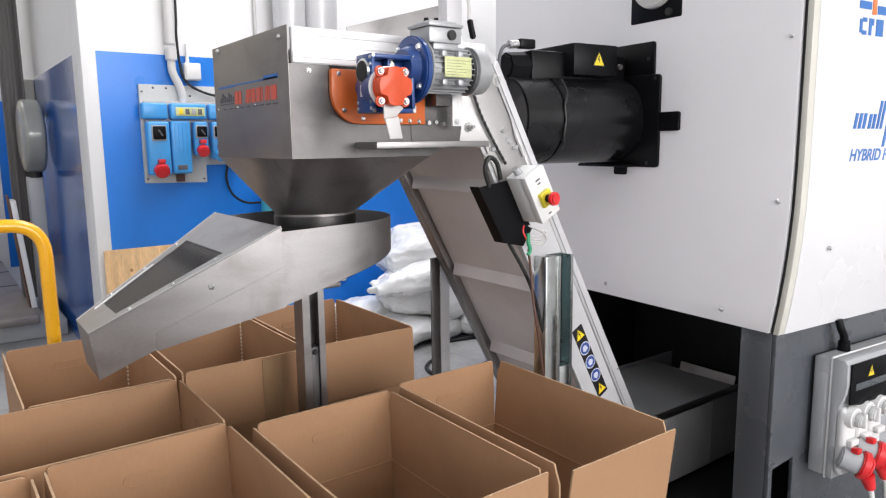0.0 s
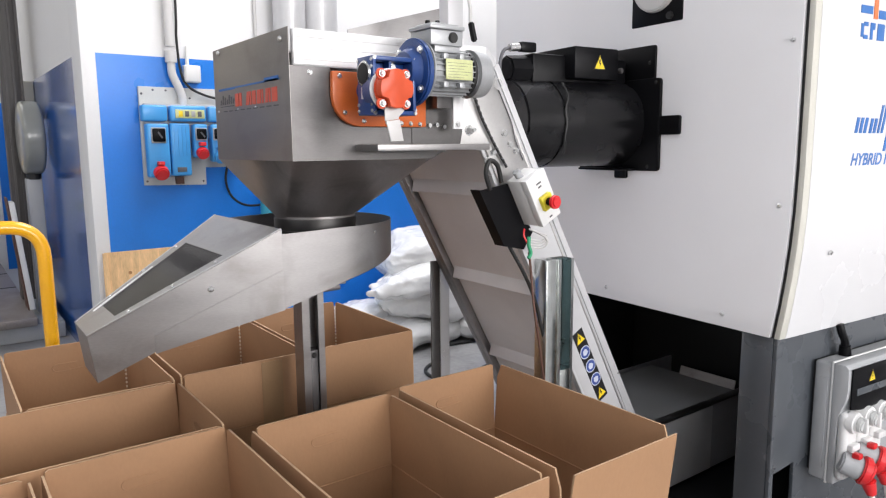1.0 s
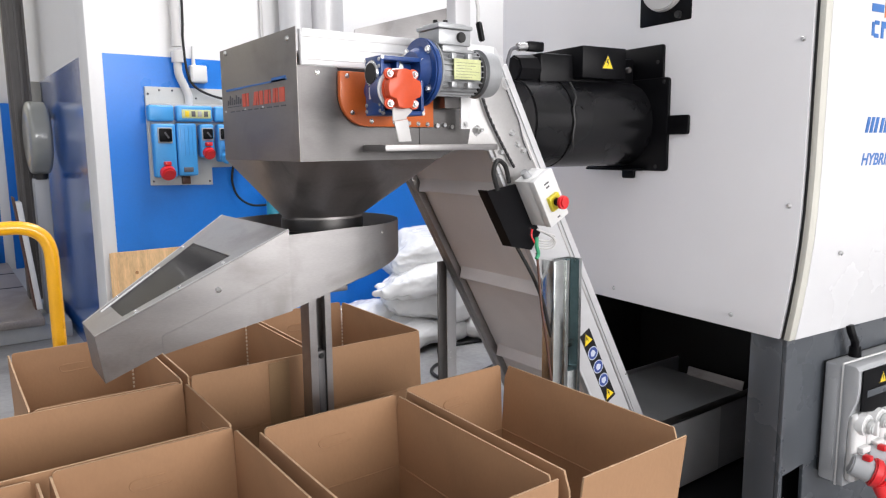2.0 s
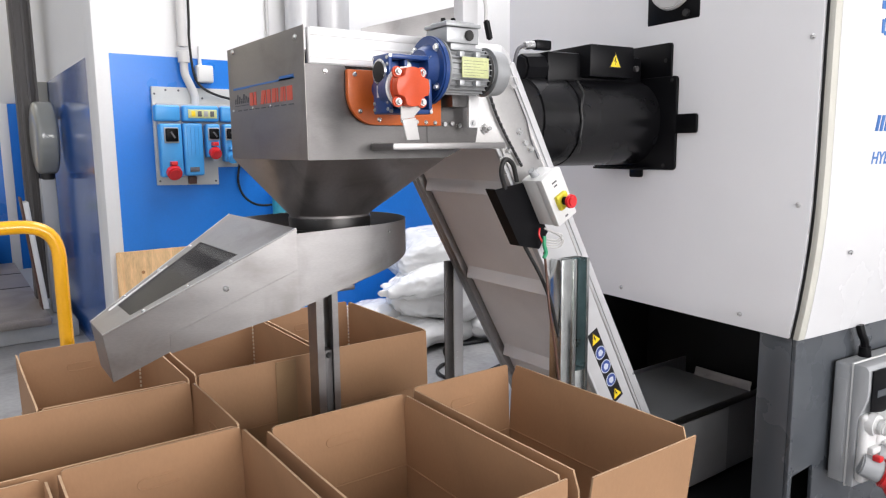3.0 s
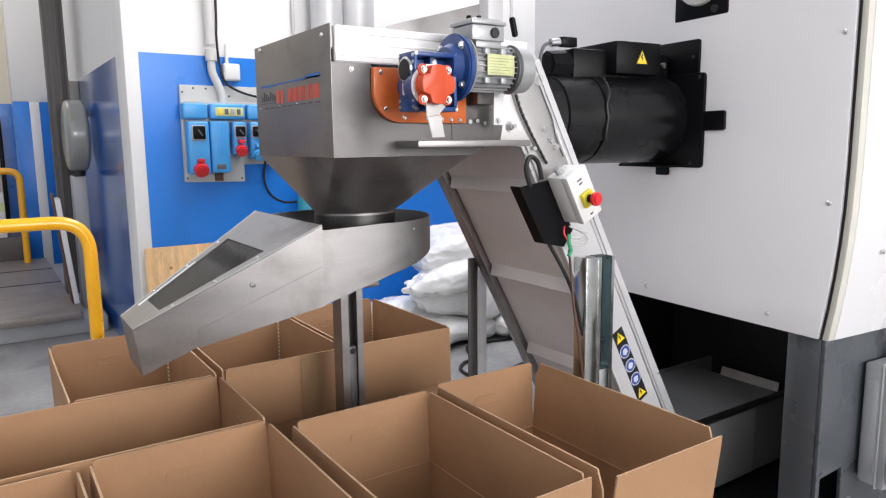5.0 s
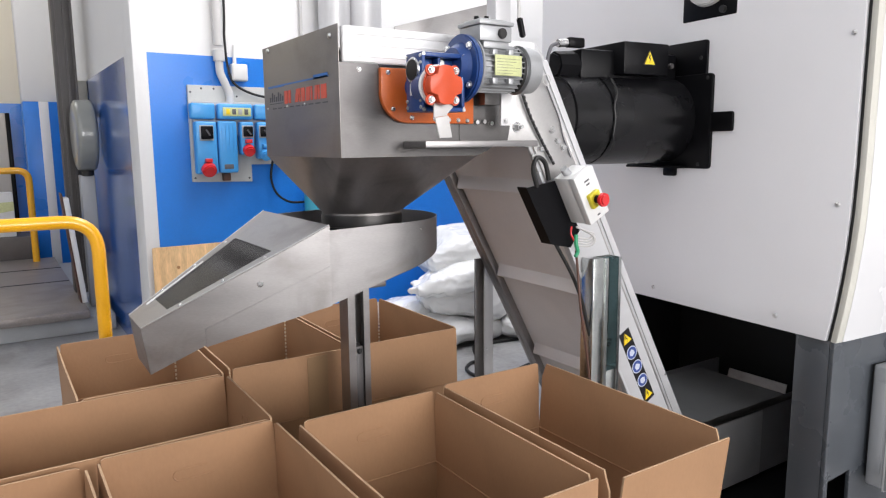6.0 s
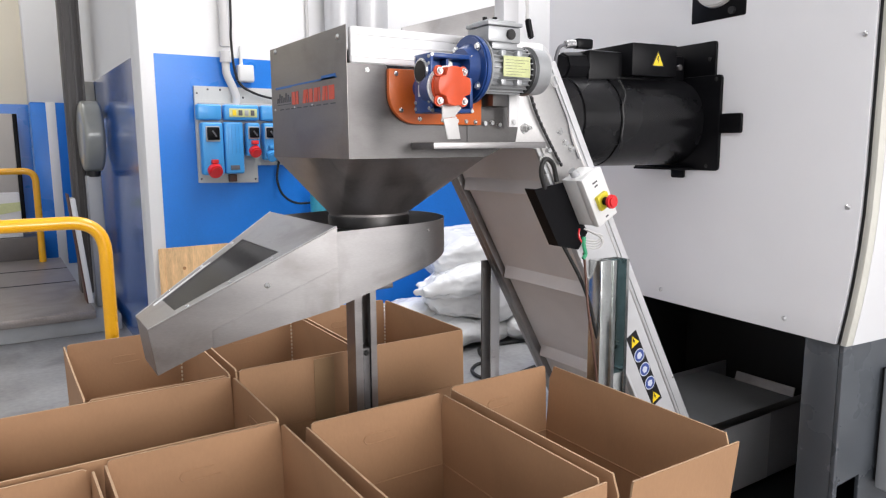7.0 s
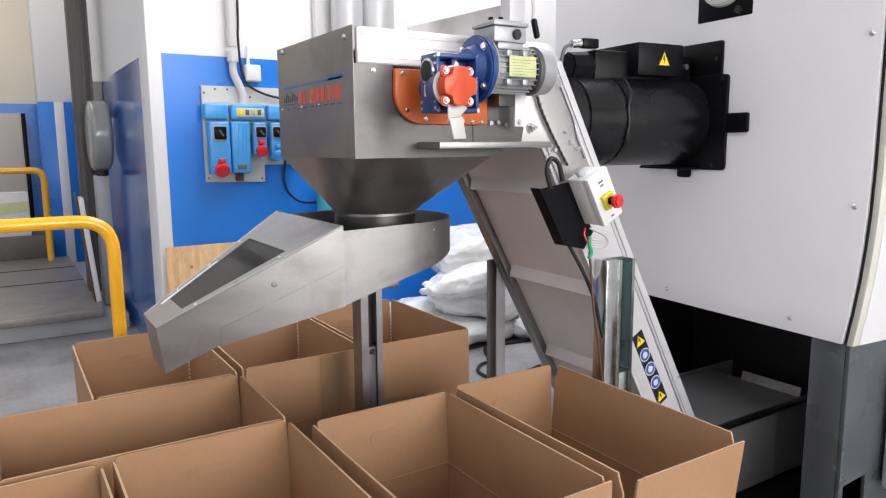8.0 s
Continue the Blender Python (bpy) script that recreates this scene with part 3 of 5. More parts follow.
for a, b in zip(cols, cols[1:]):
    for k in range(4):
        bm.faces.new((a[k], a[(k + 1) % 4], b[(k + 1) % 4], b[k]))
bm.faces.new(cols[0])
bm.faces.new(cols[-1][::-1])
mpart("front_panel", bm, PANEL_W, mm, "white enamelled front panel")
mpart("roof_panel", box(MX + 0.0, MX + 3.0, 1.17, 2.69, 2.602, 2.63, 0.004), PANEL)
# Solid black block in place of the unlit inside.
mpart("core", box(MX + 0.05, MX + 3.0, 1.26, 2.66, 0.9, 2.6), DARK, mm, "black block standing in for the unlit inside of the machine")
for u, z in ((1.22, 1.757), (1.232, 1.27), (1.411, 0.898), (1.945, 0.897), (2.45, 0.905)):
    mpart("screw", screw_head((MX, u, z), (-1, 0, 0), 0.0085, 0.006), BOLT)
mpart("screw", screw_head((2.178, 1.166, 1.118), (0, -1, 0), 0.0075, 0.006), BOLT)
# dark viewing window high in the end panel
wf = mpart("inspection_window", prism([(1.620, 1.873), (1.620, 2.15), (1.85, 2.15), (1.85, 1.873)], MX - 0.004, MX + 0.01, axis="x", r=0.008), BLACK, mm, "black inspection window")
mpart("knob", rod((MX - 0.004, 1.67, 1.895), (MX - 0.016, 1.67, 1.895), 0.012), RUBBER, wf)
mpart("round_glass", rod((MX - 0.005, 1.735, 2.012), (MX - 0.025, 1.735, 2.012), 0.100, 0.094, 40, 0.004), PIPE, wf)
# base
mpart("base_leg", box(MX + 0.03, MX + 0.055, 1.243, 1.356, 0.0, 0.862, 0.004), GREY_STEEL, mm, "dark grey base leg")
mpart("base_side", prism([(MX + 0.031, 0.0), (MX + 0.031, 0.862), (MX + 3.0, 0.862), (MX + 3.0, 0.0), (MX + 0.172, 0.0), (MX + 0.164, 0.405), (MX + 0.052, 0.39), (MX + 0.058, 0.0)], 1.228, 1.242, axis="y", r=0.003), GREY_STEEL, mm, "dark grey base side plate")
# Dark fillers added to keep the opening under the machine in shade.
mpart("shade_filler", box(MX + 0.057, MX + 0.5, 1.33, 1.345, 0.0, 0.862), DARK)
mpart("shade_block", box(MX + 0.9, MX + 3.0, 1.27, 2.66, 0.0, 0.88), DARK)
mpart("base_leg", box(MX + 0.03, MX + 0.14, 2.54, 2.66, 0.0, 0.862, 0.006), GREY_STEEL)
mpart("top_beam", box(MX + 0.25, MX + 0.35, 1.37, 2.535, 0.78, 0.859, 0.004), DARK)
# Dark sheet added to hide the bright floor and wall beyond.
mpart("shade_sheet", box(MX + 0.03, MX + 0.9, 2.62, 2.64, 0.0, 0.85), DARK)
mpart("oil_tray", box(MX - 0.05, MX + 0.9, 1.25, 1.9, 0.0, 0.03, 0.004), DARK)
# drive motor
dm = mpart("drive_motor", prism(rounded(1.696, 2.10, 1.362, 1.690, 0.014), MX - 0.012, MX, axis="x", r=0.002), BLACK, mm, "black electric drive motor on its flange")
for b in (prism(rounded(1.726, 2.0, 1.66, 1.805, 0.010), MX - 0.010, MX, axis="x", r=0.002), prism(rounded(1.609, 1.71, 1.491, 1.557, 0.008), MX - 0.0115, MX, axis="x", r=0.002), prism(rounded(1.849, 1.908, 1.332, 1.375, 0.008), MX - 0.0115, MX, axis="x", r=0.002), box(MX - 0.055, MX - 0.013, 1.80, 2.06, 1.362, 1.370, 0.002)):
    mpart("flange_lug", b, BLACK, dm)
mpart("motor_body", rod((MX - 0.012, 1.915, 1.535), (MX - 0.39, 1.915, 1.535), 0.156, 0.154, 64, 0.004), BLACK_M, dm)
mpart("rear_shield", rod((MX - 0.388, 1.915, 1.535), (MX - 0.54, 1.915, 1.535), 0.1535, 0.146, 64, 0.006), BLACK_M, dm)
for u, z in ((1.718, 1.675), (1.745, 1.378), (1.75, 1.745)):
    mpart("flange_bolt", hex_bolt((MX - 0.012, u, z), (-1, 0, 0), 0.005, 0.004), RUBBER, dm)
mpart("lifting_eye", rod((MX - 0.08, 1.83, 1.72), (MX - 0.08, 1.815, 1.72), 0.010, None, 16, 0.002), DARK_COL, dm)
tb = mpart("terminal_box", box(MX - 0.318, MX - 0.115, 1.80, 2.02, 1.683, 1.79, 0.005), BLACK, dm, "black terminal box with a warning sign")
mpart("box_neck", box(MX - 0.46, MX - 0.02, 1.85, 2.02, 1.62, 1.765, 0.012), BLACK, dm)
mpart("encoder_cap", rod((MX - 0.45, 1.90, 1.71), (MX - 0.54, 1.90, 1.71), 0.052, 0.046, 8, 0.006), BLACK, dm)
mpart("cable_plug", box(MX - 0.50, MX - 0.435, 1.86, 1.89, 1.768, 1.80, 0.006), BLACK, dm)
mpart("plug_nut", rod((MX - 0.54, 1.875, 1.778), (MX - 0.50, 1.875, 1.783), 0.013, None, 12, 0.002), BOLT, dm)
mpart("encoder_cable", tube([(MX - 0.54, 1.875, 1.778), (MX - 0.565, 1.875, 1.765), (MX - 0.575, 1.88, 1.72), (MX - 0.565, 1.885, 1.675), (MX - 0.53, 1.89, 1.65)], 0.006), INK_GREY, dm)
mpart("motor_lead", tube([(MX - 0.375, 1.80, 1.665), (MX - 0.372, 1.772, 1.62), (MX - 0.39, 1.762, 1.575), (MX - 0.388, 1.758, 1.53), (MX - 0.392, 1.762, 1.48), (MX - 0.38, 1.772, 1.455), (MX - 0.378, 1.785, 1.43)], 0.004, 6), RUBBER, dm)


def warning_triangle(m, s, parent):
    """A yellow triangle with a black rim and flash; it lies in the local xy plane of m."""
    bm = prism([(-s / 2, 0), (s / 2, 0), (0, s * 0.9)], 0, 0.0006, axis="z")
    bm.transform(m)
    tri = part("warning_sign", bm, WARN_Y, parent, "yellow warning triangle")
    rim = plate_hole([(-s / 2, 0), (s / 2, 0), (0, s * 0.9)], [(-s * 0.42, s * 0.045), (s * 0.42, s * 0.045), (0, s * 0.80)], 0.0006, 0.0009, axis="z")
    rim.transform(m)
    fl = prism([(-0.03 * s, 0.62 * s), (-0.12 * s, 0.36 * s), (0.0, 0.38 * s), (-0.03 * s, 0.12 * s), (0.1 * s, 0.42 * s), (0.0, 0.40 * s), (0.06 * s, 0.62 * s)], 0.0006, 0.0010, axis="z")
    fl.transform(m)
    part("flash", join(rim, fl), INK, parent)


# local axes of a sign on a face looking along -y: x right, y up
def face_y(x, y, z, tilt=0):
    return Matrix.Translation((x, y, z)) @ Matrix.Rotation(radians(90), 4, "X") @ Matrix.Rotation(radians(tilt), 4, "Z")


warning_triangle(MACH @ face_y(MX - 0.205, 1.7985, 1.716), 0.056, dm)
# marks on the front panel
fp = lambda v, z: MACH @ face_y(v, 1.1596, z)
lettering("HYBRID HE", 0.052, fp(2.238, 1.388), INK_BLUE, mm, "lettering", "blue slanted lettering", 0.25)
for v, w, z0, z1 in ((2.248, 0.015, 1.487, 1.535), (2.273, 0.015, 1.487, 1.535), (2.298, 0.015, 1.487, 1.535), (2.330, 0.015, 1.487, 1.533), (2.354, 0.015, 1.487, 1.533), (2.380, 0.012, 1.487, 1.575), (2.402, 0.012, 1.487, 1.575), (2.424, 0.014, 1.43, 1.56)):
    mpart("logo_stroke", prism([(v, z0), (v + w, z0), (v + w + (z1 - z0) * 0.25, z1), (v + (z1 - z0) * 0.25, z1)], 1.1580, 1.1602), INK_BLUE)
for v0, v1, z0, z1, material in ((2.235, 2.30, 1.845, 1.868, INK_BLUE), (2.308, 2.33, 1.832, 1.90, INK_ORANGE), (2.338, 2.43, 1.835, 1.86, INK_BLUE), (2.242, 2.256, 1.775, 1.815, INK_BLUE), (2.2565, 2.28, 1.808, 1.82, INK_BLUE), (2.2565, 2.28, 1.770, 1.782, INK_BLUE), (2.294, 2.308, 1.770, 1.82, INK_BLUE), (2.3085, 2.32, 1.80, 1.82, INK_BLUE), (2.335, 2.375, 1.770, 1.82, INK_BLUE)):
    mpart("logo_bar", box(v0, v1, 1.1580, 1.1602, z0, z1), material)

# socket cabinet on the machine base
ks = thing("socket_cabinet", MACH @ pose(2.45, 1.235, 0.33), "light grey socket cabinet with white and red power plugs", "socket cabinet")


def kpart(name, bm, material, parent=ks, label=""):
    return part(name, on_machine(bm), material, parent, label)


kpart("rear_gasket", box(2.238, 2.80, 1.214, 1.2275, 0.365, 0.748, 0.004), RUBBER)
kpart("rear_shell", box(2.225, 2.80, 1.160, 1.216, 0.350, 0.752, 0.008, 3), PLASTIC_G)
kpart("side_panel", box(2.2222, 2.2262, 1.170, 1.206, 0.392, 0.700, 0.001), PLASTIC_G)
kpart("front_shell", prism([(1.153, 0.35), (1.153, 0.757), (1.115, 0.757), (1.105, 0.745), (1.103, 0.68), (1.107, 0.645), (1.117, 0.615), (1.127, 0.585), (1.130, 0.55), (1.130, 0.35)], 2.222, 2.80, axis="x", r=0.003), PLASTIC_G)
kpart("seam", box(2.223, 2.80, 1.153, 1.160, 0.345, 0.760, 0.002), PLASTIC_W)
kpart("breaker_window", prism([(2.236, 0.745), (2.78, 0.745), (2.78, 0.60), (2.30, 0.60), (2.236, 0.612)], 1.097, 1.1025, r=0.002), BLACK, ks, "smoked black breaker window")
kpart("breaker_row", box(2.262, 2.60, 1.0945, 1.0965, 0.655, 0.678, 0.001), GREY_STEEL)
warning_triangle(MACH @ face_y(2.352, 1.0965, 0.690), 0.042, ks)
for k in range(3):
    px0, pz = 2.222 + k * 0.080, 0.004 * k
    sk = kpart("white_socket", box(px0, px0 + 0.072, 1.098, 1.132, 0.37 + pz, 0.60 + pz, 0.016, 3), PLASTIC_W, ks, "white moulded socket housing")
    kpart("socket_shoulder", rod((px0 + 0.036, 1.112, 0.567 + pz), (px0 + 0.036, 1.078, 0.567 + pz), 0.038, 0.033, 28, 0.007), PLASTIC_W, sk)
    kpart("rotary_knob", rod((px0 + 0.036, 1.080, 0.567 + pz), (px0 + 0.036, 1.062, 0.565 + pz), 0.026, 0.023, 24, 0.004), GREY_PLATE, sk)
    kpart("knob_bar", box(px0 + 0.030, px0 + 0.042, 1.052, 1.068, 0.542 + pz, 0.592 + pz, 0.004), PLASTIC_W, sk)
    kpart("hinge_lug", box(px0 + 0.012, px0 + 0.060, 1.080, 1.100, 0.475 + pz, 0.497 + pz, 0.005), PLASTIC_W, sk)
for k in range(2):
    px0, pz = 2.222 + k * 0.086, 0.425 + k * 0.014
    pg = kpart("red_plug", rod((px0 - 0.004, 1.110, pz + 0.018), (px0 + 0.030, 1.062, pz), 0.036, 0.040, 28, 0.005), PLASTIC_G, ks, "grey socket barrel with a red round plug")
    kpart("plug_collar", rod((px0 + 0.030, 1.062, pz), (px0 + 0.044, 1.042, pz - 0.008), 0.047, 0.046, 32, 0.005), RED, pg)
    kpart("plug_face", rod((px0 + 0.044, 1.042, pz - 0.008), (px0 + 0.050, 1.033, pz - 0.012), 0.038, 0.030, 28, 0.004), RED, pg)
    kpart("plug_body", rod((px0 + 0.046, 1.045, pz - 0.035), (px0 + 0.060, 1.035, pz - 0.085), 0.024, 0.015, 20, 0.004), RED, pg)
    kpart("lid_lug", box(px0 - 0.004, px0 + 0.020, 1.050, 1.075, pz + 0.040, pz + 0.058, 0.004), RED, pg)
    kpart("plug_cable", tube([(px0 + 0.060, 1.035, pz - 0.085), (px0 + 0.068, 1.03, pz - 0.15), (px0 + 0.07, 1.035, 0.15), (px0 + 0.07, 1.06, 0.02)], 0.008), PLASTIC_W, pg)
kpart("inlet_gland", rod((2.352, 1.19, 0.75), (2.350, 1.19, 0.785), 0.020, 0.018, 12), BLACK)
kpart("inlet_cable", tube([(2.350, 1.19, 0.78), (2.345, 1.19, 0.805), (2.33, 1.193, 0.83), (2.325, 1.20, 0.86)], 0.013), BLACK)



# ---- inclined belt conveyor ----
YN, YF = 1.592, 2.122
UP = Vector((-0.4755, 0, 0.8797))            # along the incline, upwards
OUT = Vector((-0.8797, 0, -0.4755))          # square to it, towards the underside
cv = thing("belt_conveyor", pose(2.4, 1.857, 0), "inclined cleated belt conveyor with aluminium sides", "conveyor")
SIDE = [(0.76, 1.657), (0.76, 1.744), (1.375, 1.744), (1.405, 1.715), (2.165, 0.358), (3.1, 0.358), (3.1, 0.06), (2.10, 0.06), (1.355, 1.444), (1.265, 1.452), (1.20, 1.50), (1.20, 1.657)]
part("side_frame", prism(SIDE, YN, YN + 0.012, r=0.002), ALU, cv, "pale aluminium side frame")
part("side_frame", prism(SIDE, YF - 0.012, YF, r=0.002), ALU, cv, "pale aluminium side frame")


def along(s, d, y):
    """A point s metres down the incline's upper edge and d metres to the underside."""
    p = Vector((1.405, y, 1.715)) - UP * s + OUT * d
    return p


def slope_bar(s0, s1, d0, d1, y0, y1, r=0.0):
    pts = [along(s, d, 0) for s, d in ((s0, d0), (s1, d0), (s1, d1), (s0, d1))]
    return prism([(p.x, p.z) for p in pts], y0, y1, r=r)


part("edge_profile", slope_bar(0.02, 1.54, -0.004, 0.018, YN - 0.006, YN + 0.02, 0.002), ALU, cv)
part("edge_profile", slope_bar(0.02, 1.54, 0.026, 0.032, YN - 0.003, YN + 0.004, 0.001), STEEL_LT, cv)
part("edge_profile", slope_bar(0.30, 1.60, 0.168, 0.177, YN - 0.004, YN + 0.02, 0.001), ALU, cv)
part("far_lip", slope_bar(0.10, 1.72, 0.150, 0.182, YF - 0.045, YF - 0.013, 0.002), STEEL, cv, "folded lower lip of the far side")
part("far_lip", slope_bar(0.10, 1.72, 0.176, 0.184, YF - 0.02, YF + 0.004, 0.002), STEEL, cv)
part("belt", slope_bar(-0.02, 1.76, 0.150, 0.156, YN + 0.014, YF - 0.046), BELT, cv, "grey return belt")
part("belt", slope_bar(0.0, 1.60, 0.05, 0.056, YN + 0.014, YF - 0.014), BELT, cv)
part("belt", box(0.80, 1.40, YN + 0.014, YF - 0.014, 1.70, 1.706), BELT, cv)
for s in (0.37, 0.755, 1.14, 1.525):
    pts = [along(s - 0.034, 0.155, 0), along(s + 0.004, 0.155, 0), along(s + 0.006, 0.184, 0), along(s + 0.001, 0.185, 0)]
    part("cleat", prism([(p.x, p.z) for p in pts], YN + 0.03, YF - 0.06, r=0.001), BELT, cv, "raised belt cleat")
# Lighter overlay and ridges: strong light on the head put into the colour.
part("lit_head_overlay", box(0.762, 1.372, YN - 0.0025, YN + 0.003, 1.66, 1.743, 0.001), ALU_W, cv, "aluminium head profile, strong light put into its pale colour")
for z0, z1 in ((1.725, 1.7445), (1.700, 1.706), (1.672, 1.676)):
    part("profile_ridge", box(0.765, 1.36, YN - 0.005, YN + 0.004, z0, z1, 0.001), ALU_W, cv)
# gusset plate and bolts on the near side
part("gusset_plate", prism([(1.20, 1.50), (1.21, 1.46), (1.36, 1.46), (1.50, 1.19), (1.61, 1.25), (1.40, 1.66), (1.20, 1.66)], YN - 0.008, YN - 0.003, r=0.001), STEEL_LT, cv)
for x, z in ((1.437, 1.495), (1.46, 1.462), (1.484, 1.443), (1.372, 1.413), (1.393, 1.439), (1.387, 1.661)):
    part("bolt", hex_bolt((x, YN - 0.008, z), (0, -1, 0), 0.008, 0.010), BOLT, cv)
for x, z in ((1.745, 1.02), (1.61, 1.27), (1.89, 0.83), (2.01, 0.62)):
    part("bolt", screw_head((x, YN, z), (0, -1, 0), 0.004, 0.003), BOLT, cv)
# tail under the machine
part("tail_top_edge", box(2.18, 3.1, YN - 0.006, YN + 0.03, 0.350, 0.361, 0.002), STEEL_H, cv)
part("tail_tray", box(2.2, 2.90, YN + 0.03, YF - 0.02, 0.338, 0.345), SCALE_LT, cv, "grey receiving tray")
part("tail_lip", prism([(2.885, 0.33), (2.90, 0.385), (2.905, 0.385), (2.892, 0.33)], YN + 0.05, 1.93), STEEL, cv)
# Pale overlay standing in for light falling on the tail's left part.
part("lit_tail_panel", box(2.11, 2.64, YN - 0.004, YN - 0.001, 0.062, 0.345, 0.001), ALU_W, cv, "tail side plate, lightened where light falls on it")
for x in (2.3, 3.0):
    for y in (YN + 0.05, YF - 0.05):
        part("tail_foot", rod((x, y, 0), (x, y, 0.065), 0.025), RUBBER, cv)


def channel_leg(x0, x1, y0, y1, z0, z1, open_to, material, label):
    """A folded C channel standing on the floor; open_to is the side it gapes to."""
    t = 0.004
    if open_to == "-y":
        pts = [(x0, y1), (x0, y0), (x0 + 0.012, y0), (x0 + 0.012, y0 + t), (x0 + t, y0 + t), (x0 + t, y1 - t), (x1 - t, y1 - t), (x1 - t, y0 + t), (x1 - 0.012, y0 + t), (x1 - 0.012, y0), (x1, y0), (x1, y1)]
    else:
        pts = [(x0, y0), (x0, y0 + t), (x1 - t, y0 + t), (x1 - t, y1 - t), (x0, y1 - t), (x0, y1), (x1, y1), (x1, y0)]
    return part("leg", prism(pts, z0, z1, axis="z"), material, cv, label)


ZBLUE = mat("bluish_zinc", (0.30, 0.46, 0.50), 0.3, 1.0, scale=12, vary=0.15)
channel_leg(1.628, 1.697, 1.53, 1.588, 0.0, 1.092, "-y", ZINC, "galvanised C channel leg")
part("leg_lining", box(1.634, 1.691, 1.578, 1.583, 0.72, 1.085), ZBLUE, cv, "bluish zinc back of the channel")
part("leg_foot", box(1.64, 1.69, 1.531, 1.58, 0.0, 0.72, 0.002), ZINC, cv)
part("leg_side", box(1.578, 1.6275, 1.535, 1.54, 0.0, 1.094, 0.001), ZINC, cv)
part("leg_web", box(1.578, 1.582, 1.54, 1.588, 0.0, 1.094, 0.001), ZINC, cv)
part("leg", box(1.545, 1.585, 2.126, 2.132, 0.0, 1.02, 0.001), STEEL_D, cv, "galvanised rear leg")
part("leg_web", box(1.589, 1.650, 2.15, 2.156, 0.0, 1.0, 0.001), ALU, cv)
part("leg_flange", box(1.585, 1.589, 2.126, 2.156, 0.0, 1.01), ZINC, cv)
for x, z in ((1.62, 0.62), (1.62, 0.645), (1.60, 0.78)):
    part("bolt", screw_head((x, 2.149, z), (0, -1, 0), 0.004, 0.003), BOLT, cv)
# warning strip
st = slope_bar(0.972, 1.282, 0.068, 0.120, YN - 0.0012, YN)
strip = part("sticker", st, INK, cv, "black strip of yellow and blue safety signs")
for k in range(5):
    c = along(1.002 + k * 0.0625, 0.094, YN - 0.0014)
    if k in (0, 4):
        warning_triangle(face_y(c.x, c.y, c.z, 28) @ pose(0, -0.019, 0), 0.050, strip)
    else:
        part("round_sign", rod((c.x, c.y, c.z), (c.x, c.y - 0.0005, c.z), 0.025, None, 24), SIGN_PALE, strip)
        part("sign_field", rod((c.x, c.y - 0.0003, c.z), (c.x, c.y - 0.0009, c.z), 0.022, None, 24), SIGN_BLUE, strip)
        g = prism([(-0.013, -0.006), (-0.002, -0.013), (0.012, -0.006), (0.009, 0.006), (0.002, 0.013), (-0.01, 0.008)], 0, 0.0004, axis="z")
        g.transform(face_y(c.x, c.y - 0.001, c.z, 25 * k))
        part("sign_symbol", g, SIGN_PALE, strip)
# upper fittings
part("rear_shield", prism([(1.205, 1.745), (1.68, 1.745), (1.68, 1.985), (1.633, 1.970), (1.205, 1.850)], YF - 0.004, YF, r=0.001), STEEL, cv, "stainless rear shield")
part("head_post", box(1.392, 1.452, 1.80, 1.85, 1.70, 2.2, 0.003), ALU, cv)
part("head_bracket", box(1.204, 1.241, 1.53, 1.536, 1.505, 1.75, 0.001), ALU_W, cv)
part("head_bracket", box(1.150, 1.203, 1.532, 1.588, 1.56, 1.75, 0.001), STEEL_D, cv)
part("bolt", hex_bolt((1.218, 1.53, 1.517), (0, -1, 0), 0.006, 0.006), BOLT, cv)
part("pivot_bolt", join(hex_bolt((1.302, YN - 0.008, 1.503), (0, -1, 0), 0.011, 0.018), rod((1.302, YN - 0.008, 1.503), (1.302, YN - 0.035, 1.503), 0.006, None, 12)), BOLT, cv)
part("ledge", box(0.925, 1.29, 1.475, 1.588, 1.447, 1.464, 0.002), STEEL, cv, "stainless ledge under the drive")
part("sensor_cable", tube([(1.27, 1.57, 1.92), (1.295, 1.57, 1.85), (1.30, 1.575, 1.80)], 0.005), PIPE, cv)
part("sensor_plug", rod((1.298, 1.57, 1.805), (1.312, 1.57, 1.752), 0.009, None, 14, 0.003), BLACK, cv)
ec = thing("drive_cable", pose(1.35, 1.57, 1.3), "black drive cable clipped down the conveyor side", "cable")
run = [(1.315, 1.575, 1.599), (1.338, 1.575, 1.547), (1.371, 1.575, 1.492), (1.405, 1.575, 1.442), (1.44, 1.575, 1.393)]
part("cable", tube(run, 0.0042), RUBBER, ec)
for k in range(4):
    a, b = Vector(run[k]), Vector(run[k + 1])
    for q in range(3):
        p = a.lerp(b, (q + 0.5) / 3)
        part("twist", tube([p + Vector((-0.006, -0.002, 0.002)), p + Vector((0, -0.0065, 0)), p + Vector((0.006, -0.002, -0.006))], 0.0016, 6), INK_GREY, ec)
part("thin_lead", tube([(1.414, 1.583, 1.624), (1.439, 1.583, 1.578), (1.467, 1.583, 1.526), (1.484, 1.583, 1.472), (1.516, 1.583, 1.413)], 0.0018, 6), INK_GREY, ec)
part("ring_lead", tube([(1.406 + 0.015 * math.cos(k * 0.7), 1.574, 1.639 + 0.016 * math.sin(k * 0.7)) for k in range(10)], 0.0016, 6), PIPE, ec)
